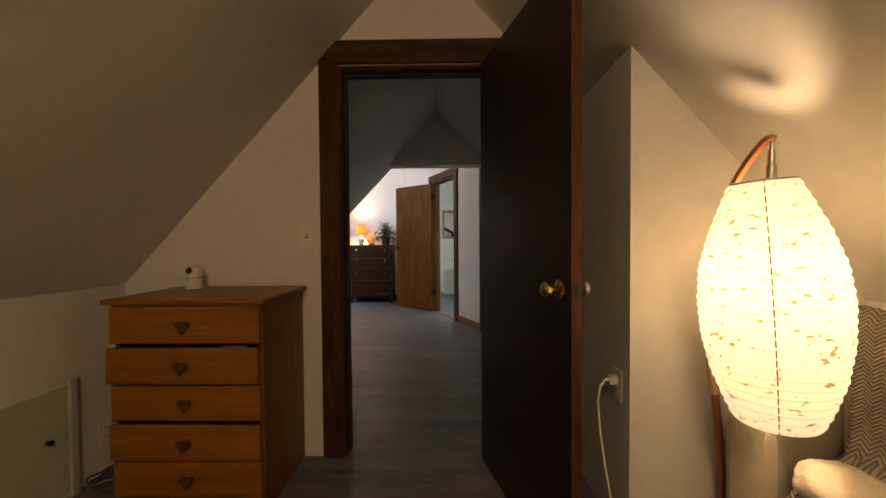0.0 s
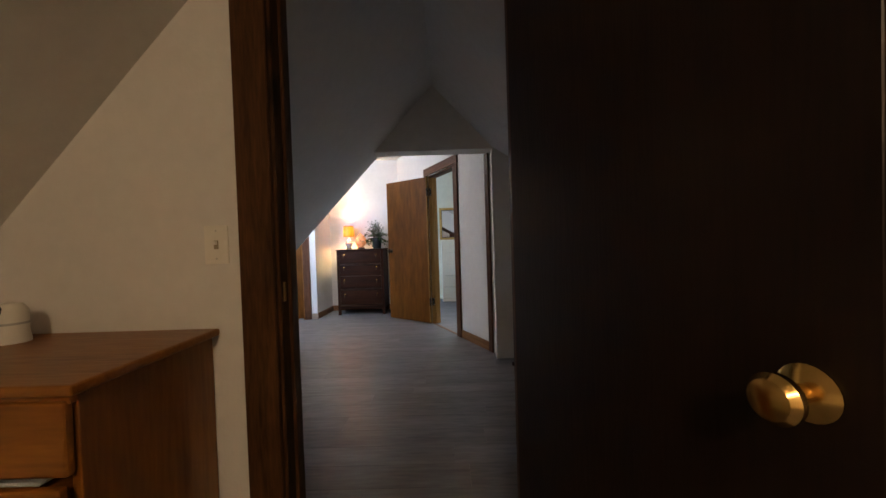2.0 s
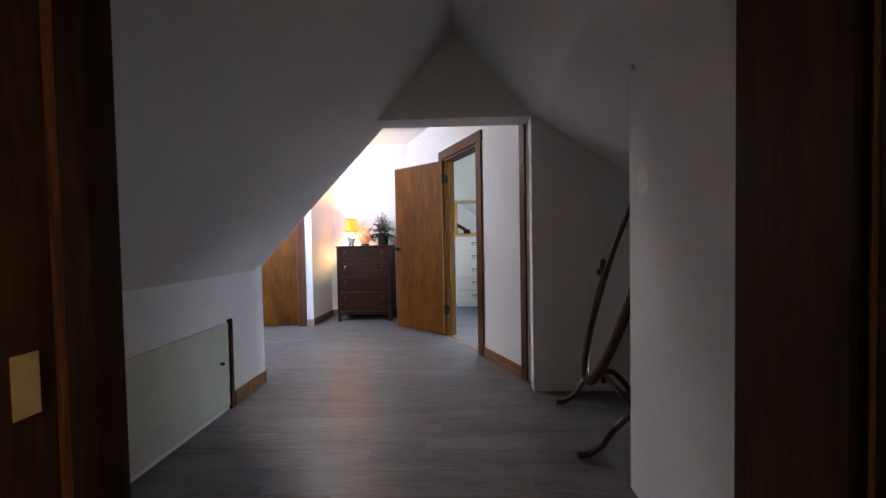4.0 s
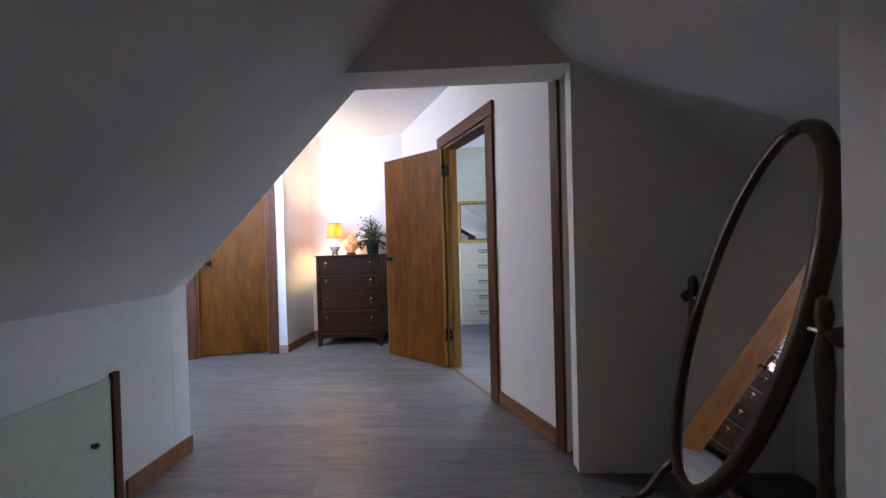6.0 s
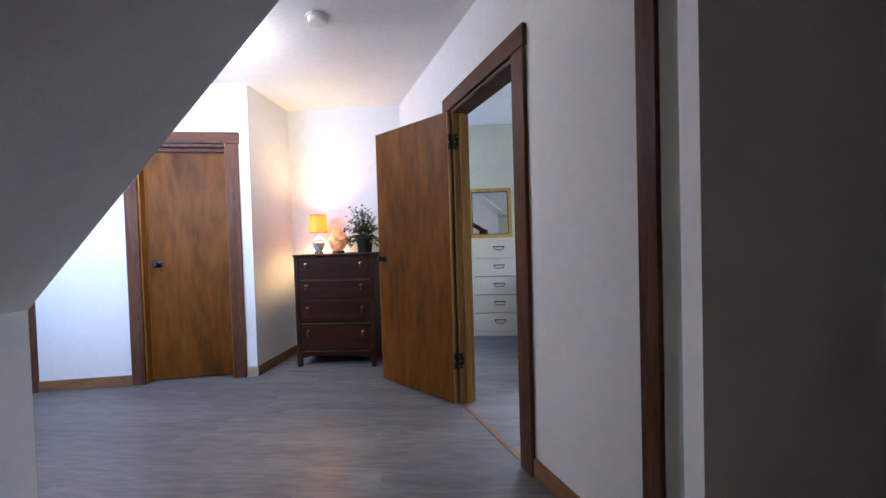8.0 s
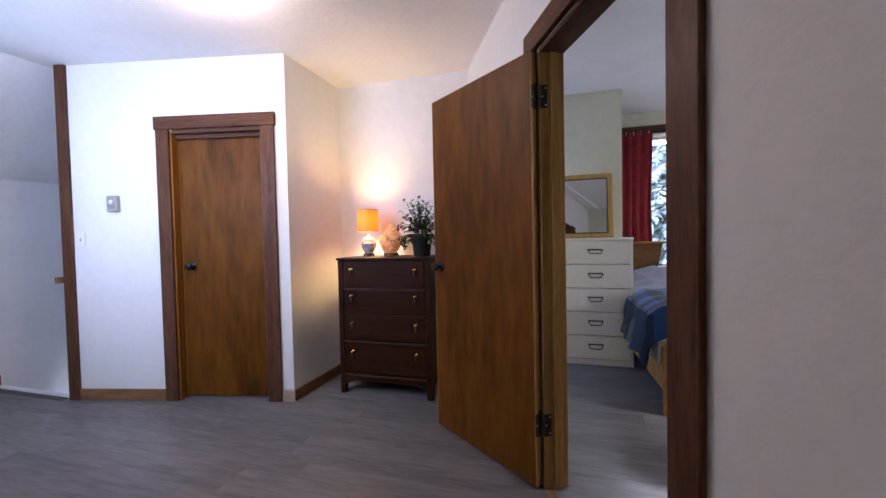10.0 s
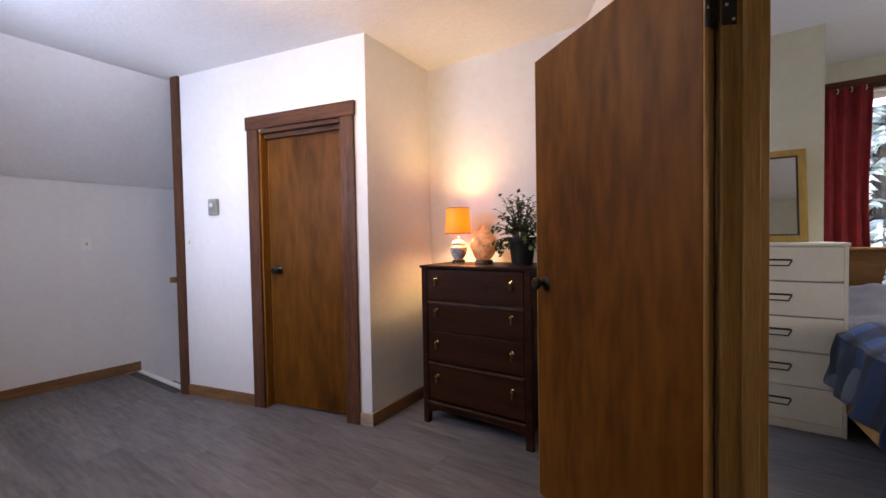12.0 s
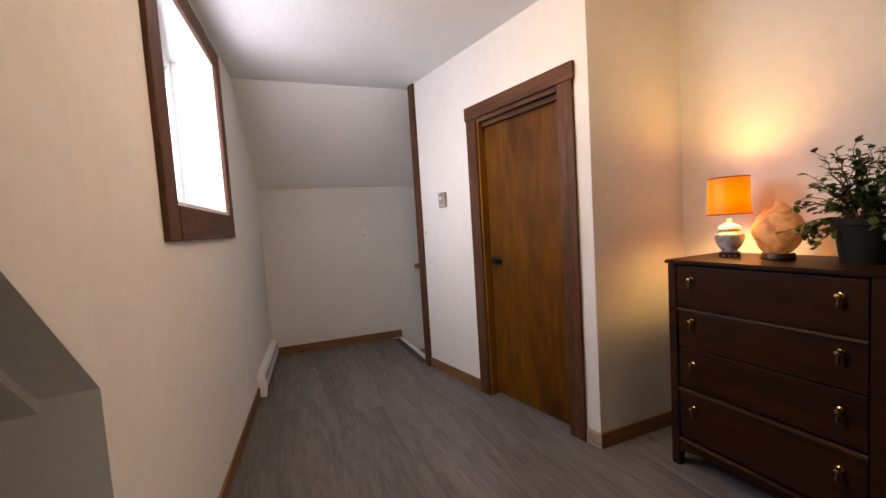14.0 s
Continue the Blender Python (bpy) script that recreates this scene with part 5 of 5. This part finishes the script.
def curtain(x0, x1, z0, z1, y):
    bm = bmesh.new()
    cols, rows = 40, 14
    vs = []
    for j in range(rows + 1):
        v = j / rows
        row = []
        for i in range(cols + 1):
            u = i / cols
            ww = 1 - 0.10 * math.sin(math.pi * v) ** 2
            xm = (x0 + x1) / 2
            x = xm + (x0 + (x1 - x0) * u - xm) * ww
            fold = 0.024 * math.sin(u * 6.283 * 4.5 + 0.6 * math.sin(v * 3)) * (0.6 + 0.5 * v) + 0.008 * noise.noise((u * 8, v * 3, x0))
            row.append(bm.verts.new((x, y + fold, z1 + (z0 - z1) * v)))
        vs.append(row)
    for j in range(rows):
        for i in range(cols):
            bm.faces.new((vs[j][i], vs[j][i + 1], vs[j + 1][i + 1], vs[j + 1][i]))
    c = thing("curtain", "deep red cloth curtain hanging beside the window", "curtain", pose(0, 0, 0), "red curtains")
    ob = part("curtain_cloth", bm, RED, c, "", True)
    ob.modifiers.new("thickness", "SOLIDIFY").thickness = 0.004
    for k in range(5):
        x = x0 + (x1 - x0) * (k + 0.5) / 5
        part("curtain_ring", tube([(x, y + 0.019 * math.cos(q * 0.6283), z1 - 0.02 + 0.019 * math.sin(q * 0.6283)) for q in range(10)], 0.003, 6, closed=True), STEEL, c, "steel ring")
    return c


curtain(0.66, 1.05, 0.72, 2.33, 8.90)
curtain(1.84, 2.28, 0.72, 2.33, 8.90)
rod = thing("curtain_rod", "thin dark metal curtain rod with end knobs", "curtain rod", pose(0, 0, 0))
part("rod", tube([(0.63, 8.90, 2.31), (2.33, 8.90, 2.31)], 0.009, 10), BLACK_METAL, rod, "", True)
for x in (0.63, 2.33):
    part("finial", lathe([(0.009, -0.02), (0.018, -0.008), (0.02, 0.004), (0.012, 0.018), (0.001, 0.022)], 14), STEEL, rod, "", True, pose(x, 8.90, 2.31, 0, 90, 0))
    part("rod_bracket", box(x + (0.03 if x < 1 else -0.045), x + (0.045 if x < 1 else -0.03), 8.895, 8.956, 2.295, 2.325, 0.003), BLACK_METAL, rod)

# bed
bed = thing("bed", "honey pine platform bed with a slatted headboard", "bed", pose(0, 0, 0))
part("foot_post", box(0.615, 0.905, 6.86, 6.90, 0, 0.475, 0.004), BED_WOOD, bed, "wide pine foot board end")
part("foot_post", box(2.0, 2.29, 6.86, 6.90, 0, 0.475, 0.004), BED_WOOD, bed, "wide pine foot board end")
part("foot_rail", box(0.905, 2.0, 6.865, 6.895, 0.19, 0.462, 0.004), BED_WOOD, bed, "pine foot rail")
for x0 in (0.615, 2.26):
    part("side_rail", box(x0, x0 + 0.03, 6.90, 8.80, 0.15, 0.43, 0.004), BED_WOOD, bed, "pine side rail")
part("headboard_cap", box(0.66, 2.30, 8.80, 8.87, 1.065, 1.09, 0.004), BED_WOOD, bed, "pine headboard cap rail")
for x in (0.66, 2.25):
    part("head_post", box(x, x + 0.05, 8.81, 8.86, 0, 1.065, 0.004), BED_WOOD, bed)
cuts = [0.71, 1.16, 1.55, 1.95, 2.25]
for i in range(4):
    a, c2 = cuts[i], cuts[i + 1]
    if i % 2 == 0:
        pts = [(a + (0.0 if i == 0 else 0.02), 1.064), (c2 - 0.03, 1.064), (c2 - 0.10, 0.70), (a + (0.0 if i == 0 else 0.09), 0.70)]
    else:
        pts = [(a + 0.10, 1.064), (c2 - 0.06, 1.064), (c2 - 0.02, 0.70), (a + 0.04, 0.70)]
    part("head_panel", prism(pts, 8.825, 8.85, "y", 0.003), HEAD_WOOD, bed, "brown tapered headboard panel")
part("head_rail", box(0.71, 2.25, 8.822, 8.853, 0.55, 0.70, 0.003), BED_WOOD, bed)
part("slat_base", box(0.65, 2.255, 6.92, 8.80, 0.25, 0.29), BED_WOOD, bed)


def quilt(x0, x1, y0, y1, top, drop, lump, seed, foot=0.0, head=0.0, nx=60, ny=48):
    """Bedding that lies on the mattress, hangs over its sides and, where foot is given, falls at the foot."""
    bm = bmesh.new()
    vs = []
    for j in range(ny + 1):
        row = []
        for i in range(nx + 1):
            u, v = i / nx, j / ny
            x, y = x0 - drop + (x1 - x0 + 2 * drop) * u, y0 - foot + (y1 - y0 + foot) * v
            over, past = max(x0 - x, x - x1, 0), max(y0 - y, 0)
            fold = noise.noise((x * 4 + seed, y * 3.2, 1.3)) * lump + 0.45 * lump * noise.noise((x * 11, y * 9 + seed, 4))
            edge = min(x - x0, x1 - x)
            z = top - 0.93 * max(over, past) - 0.25 * min(over, past) - 0.06 * max(0, 1 - max(edge, 0) / 0.16) ** 2 + head * min(max((y - y1 + 0.75) / 0.45, 0), 1) * (1 - max(0, 1 - max(edge, 0) / 0.35) ** 2)
            s = 1 if x > x1 else -1
            ripple = 0.022 * math.sin(y * 21 + seed) * min(over * 5, 1)
            xx = (x1 + 0.02 + 0.16 * over + ripple + fold * 0.5 if s > 0 else x0 - 0.02 - 0.16 * over - ripple - fold * 0.5) if over else x
            yy = y0 - 0.05 * min(past * 6, 1) if past else y
            row.append(bm.verts.new((xx, yy, max(z + (fold if not over else 0), 0.06))))
        vs.append(row)
    for j in range(ny):
        for i in range(nx):
            bm.faces.new((vs[j][i], vs[j][i + 1], vs[j + 1][i + 1], vs[j + 1][i]))
    return bm


mattress = thing("mattress", "thick mattress on the pine bed base", "mattress", pose(0, 0, 0))
part("mattress_body", box(0.60, 2.24, 6.94, 8.79, 0.291, 0.56, 0.05, seg=3), mat("mattress_ticking", (0.5, 0.5, 0.5), 0.95, var=0.05), mattress, "", True)
duvet = thing("grey_duvet", "rumpled slate grey duvet on the bed", "duvet", pose(0, 0, 0))
ob = part("duvet_cloth", quilt(0.60, 2.245, 7.30, 8.78, 0.665, 0.30, 0.045, 2, 0.0, 0.15), GREY_CLOTH, duvet, "", True)
ob.modifiers.new("thickness", "SOLIDIFY").thickness = 0.02
PLAID = bpy.data.materials.new("blue_plaid_blanket")
PLAID.use_nodes = True
t = PLAID.node_tree
b = t.nodes["Principled BSDF"]
b.inputs["Roughness"].default_value = 0.95
co = t.nodes.new("ShaderNodeTexCoord")
sep = t.nodes.new("ShaderNodeSeparateXYZ")
t.links.new(co.outputs["Object"], sep.inputs[0])
stripes = []
for axis, freq in ((0, 33.0), (1, 30.0)):
    m1, m2, m3 = (t.nodes.new("ShaderNodeMath") for _ in range(3))
    m1.operation, m2.operation, m3.operation = "MULTIPLY", "SINE", "GREATER_THAN"
    m1.inputs[1].default_value, m3.inputs[1].default_value = freq, 0.15
    t.links.new(sep.outputs[axis], m1.inputs[0])
    t.links.new(m1.outputs[0], m2.inputs[0])
    t.links.new(m2.outputs[0], m3.inputs[0])
    stripes.append(m3)
sm = t.nodes.new("ShaderNodeMath")
sm.operation = "ADD"
t.links.new(stripes[0].outputs[0], sm.inputs[0])
t.links.new(stripes[1].outputs[0], sm.inputs[1])
dv = t.nodes.new("ShaderNodeMath")
dv.operation = "MULTIPLY"
dv.inputs[1].default_value = 0.5
t.links.new(sm.outputs[0], dv.inputs[0])
rp = t.nodes.new("ShaderNodeValToRGB")
rp.color_ramp.interpolation = "CONSTANT"
rp.color_ramp.elements[0].color = (0.004, 0.006, 0.014, 1)
rp.color_ramp.elements[1].position, rp.color_ramp.elements[1].color = 0.9, (0.005, 0.038, 0.128, 1)
rp.color_ramp.elements.new(0.4).color = (0.004, 0.016, 0.048, 1)
t.links.new(dv.outputs[0], rp.inputs[0])
t.links.new(rp.outputs[0], b.inputs["Base Color"])
nb, bp = t.nodes.new("ShaderNodeTexNoise"), t.nodes.new("ShaderNodeBump")
nb.inputs["Scale"].default_value = 300
bp.inputs["Strength"].default_value, bp.inputs["Distance"].default_value = 0.4, 0.004
t.links.new(nb.outputs[0], bp.inputs["Height"])
t.links.new(bp.outputs[0], b.inputs["Normal"])
blanket = thing("plaid_blanket", "blue and black plaid blanket spread over the foot", "blanket", pose(0, 0, 0))
ob = part("blanket_cloth", quilt(0.575, 2.28, 6.985, 7.72, 0.705, 0.34, 0.045, 7, 0.24), PLAID, blanket, "", True)
ob.modifiers.new("thickness", "SOLIDIFY").thickness = 0.014


# ---- outside ----
structure("ground", prism([(-300, -300), (300, -300), (300, 300), (-300, 300)], -3.2, -3.0, "z"), SNOW, "snow-covered ground around the house", "ground")


def spruce(at, height, seed):
    rnd = random.Random(seed)
    tr = thing("spruce_tree", "tall spruce with snow-laden drooping branches", "tree", at, "snowy spruces")
    part("trunk", tube([(0.03 * math.sin(i), 0.03 * math.cos(i * 1.7), height * i / 8) for i in range(9)], [0.17 * (1 - i / 8.6) for i in range(9)], 10), BARK, tr)
    green, snow, wood_b = bmesh.new(), bmesh.new(), bmesh.new()
    z = 0.8
    while z < height - 0.2:
        u = z / height
        reach = (1 - u) * height * 0.27 + 0.15
        for k in range(7):
            a = rnd.uniform(0, 6.283)
            L = reach * rnd.uniform(0.65, 1.1)
            pts = []
            for i in range(6):
                f = i / 5
                pts.append(Vector((math.cos(a) * L * f, math.sin(a) * L * f, z + rnd.uniform(-0.02, 0.02) - 0.52 * L * f ** 1.4)))
            tube(pts, [0.022 * (1 - 0.8 * i / 5) for i in range(6)], 4, wood_b)
            if rnd.random() < 0.12:
                tube([q + Vector((0, 0, 0.035)) for q in pts[1:]], [0.05, 0.075, 0.08, 0.07, 0.03], 6, snow)
            side = Vector((-math.sin(a), math.cos(a), 0))
            for i in range(int(24 + 30 * L)):
                f = rnd.uniform(0.12, 1.0)
                i0 = min(int(f * 5), 4)
                p = pts[i0].lerp(pts[i0 + 1], f * 5 - i0)
                s = rnd.choice((-1, 1))
                way = (side * s * rnd.uniform(0.4, 1) + Vector((math.cos(a), math.sin(a), 0)) * rnd.uniform(0.1, 0.9) + Vector((0, 0, rnd.uniform(-0.75, -0.05)))).normalized()
                ln = rnd.uniform(0.13, 0.30) * (1.15 - 0.5 * f)
                q = way.cross(Vector((0, 0, 1))).normalized()
                wd = ln * rnd.uniform(0.18, 0.28)
                for lift, target in ((0, green), (0.022, snow)) if rnd.random() < 0.5 else ((0, green),):
                    e = 0.8 if target is snow else 1.0
                    o = p + Vector((0, 0, lift * 0.6))
                    v = [target.verts.new(c) for c in (o, o + way * ln * 0.45 * e + q * wd * e, o + way * ln * e, o + way * ln * 0.45 * e - q * wd * e, o + way * ln * 0.4 + Vector((0, 0, 0.03)))]
                    for m_, n_ in ((0, 1), (1, 2), (2, 3), (3, 0)):
                        target.faces.new((v[m_], v[n_], v[4]))
        z += rnd.uniform(0.22, 0.36)
    part("branches", wood_b, BARK, tr)
    tagged(part("needles", green, NEEDLE, tr, "dark green needle sprays"), kind="stuff")
    tagged(part("snow_load", snow, SNOW, tr, "snow lying on the boughs"), kind="stuff")
    return tr


first = spruce(pose(2.3, 12.6, -3.0), 10.5, 5)
second = spruce(pose(4.6, 15.5, -3.0), 12.0, 8)
for x, y, s, r in ((0.4, 14.2, 1.0, 40), (3.6, 13.6, 1, 75), (6.6, 18.5, 1.1, 130), (-1.6, 17.5, 1.1, 80), (2.0, 19.5, 1, 20), (4.6, 23, 1, 200), (0.0, 24, 1, 260), (7.2, 26, 1, 310), (2.6, 27, 1, 160), (9.5, 24, 1, 15)):
    copy_thing(second if r % 20 else first, pose(x, y, -3.0, 0, 0, r) @ Matrix.Scale(1.0, 4))
for x, y, r in ((-6.5, -1.0, 70), (-9.0, 1.0, 190), (-10.5, -3.0, 20), (-4.0, -4.5, 140), (-8.0, -6.0, 210)):
    copy_thing(second, pose(x, y, -3.0, 0, 0, r))
# emissive panel: the bright sky between the trees is put into its glow
structure("backdrop", box(-160, 160, 120, 120.5, -3.0, 90), glow("backdrop_glow", (0.80, 0.90, 1.0), 1.7), "glowing panel standing for the bright distance beyond the trees", "backdrop")
structure("wall_outer_north", prism([(-4.9, -3.0), (3.1, -3.0), (3.1, -0.06), (-4.9, -0.06)], 9.0, 9.16), WALL, "outer wall below the guest room", "wall")

# ---- floor ----
structure("floor_base", prism([(-4.9, -2.2), (3.1, -2.2), (3.1, 9.2), (-3.66, 9.2), (-3.66, 6.24), (-4.9, 6.24)], -0.20, -0.012, "z"), mat("subfloor", (0.08, 0.07, 0.065), 0.8), "subfloor under the planks", "floor")
floor = tagged(new("floor"), "grey-brown wood-look vinyl plank floor", "floor", "", "structure")
PW, PL = 0.18, 1.22


def plank_mesh(length, width=PW):
    return mesh_of("plank", box(0.0002, length - 0.0002, 0.0002, width - 0.0002, -0.012, 0.0, 0.0006), FLOOR)


whole = plank_mesh(PL)
y = -2.16
prnd = random.Random(4)
while y < 8.98:
    lo, hi = (-1.55, 1.55) if y < 4.4 else (-4.76, 2.9)
    if 6.24 - PW < y < 8.98 and y + PW > 6.2:
        lo = -3.66
    x = lo - prnd.uniform(0.05, 1.15)
    while x < hi:
        x0, x1 = max(x, lo), min(x + PL, hi)
        if x1 - x0 > 0.02:
            exact = abs(x1 - x0 - PL) < 1e-6
            ob = new("plank", whole if exact else plank_mesh(x1 - x0))
            ob.parent = floor
            ob.location = (x0, y, 0)
        x += PL
    y += PW
for k in range(5):
    structure("stair_step", box(-4.6, -3.66, 6.24 + 0.26 * k, 6.24 + 0.26 * (k + 1), -0.19 * (k + 1) - 0.04, -0.19 * (k + 1)), FLOOR, "stair tread going down from the landing", "stair")
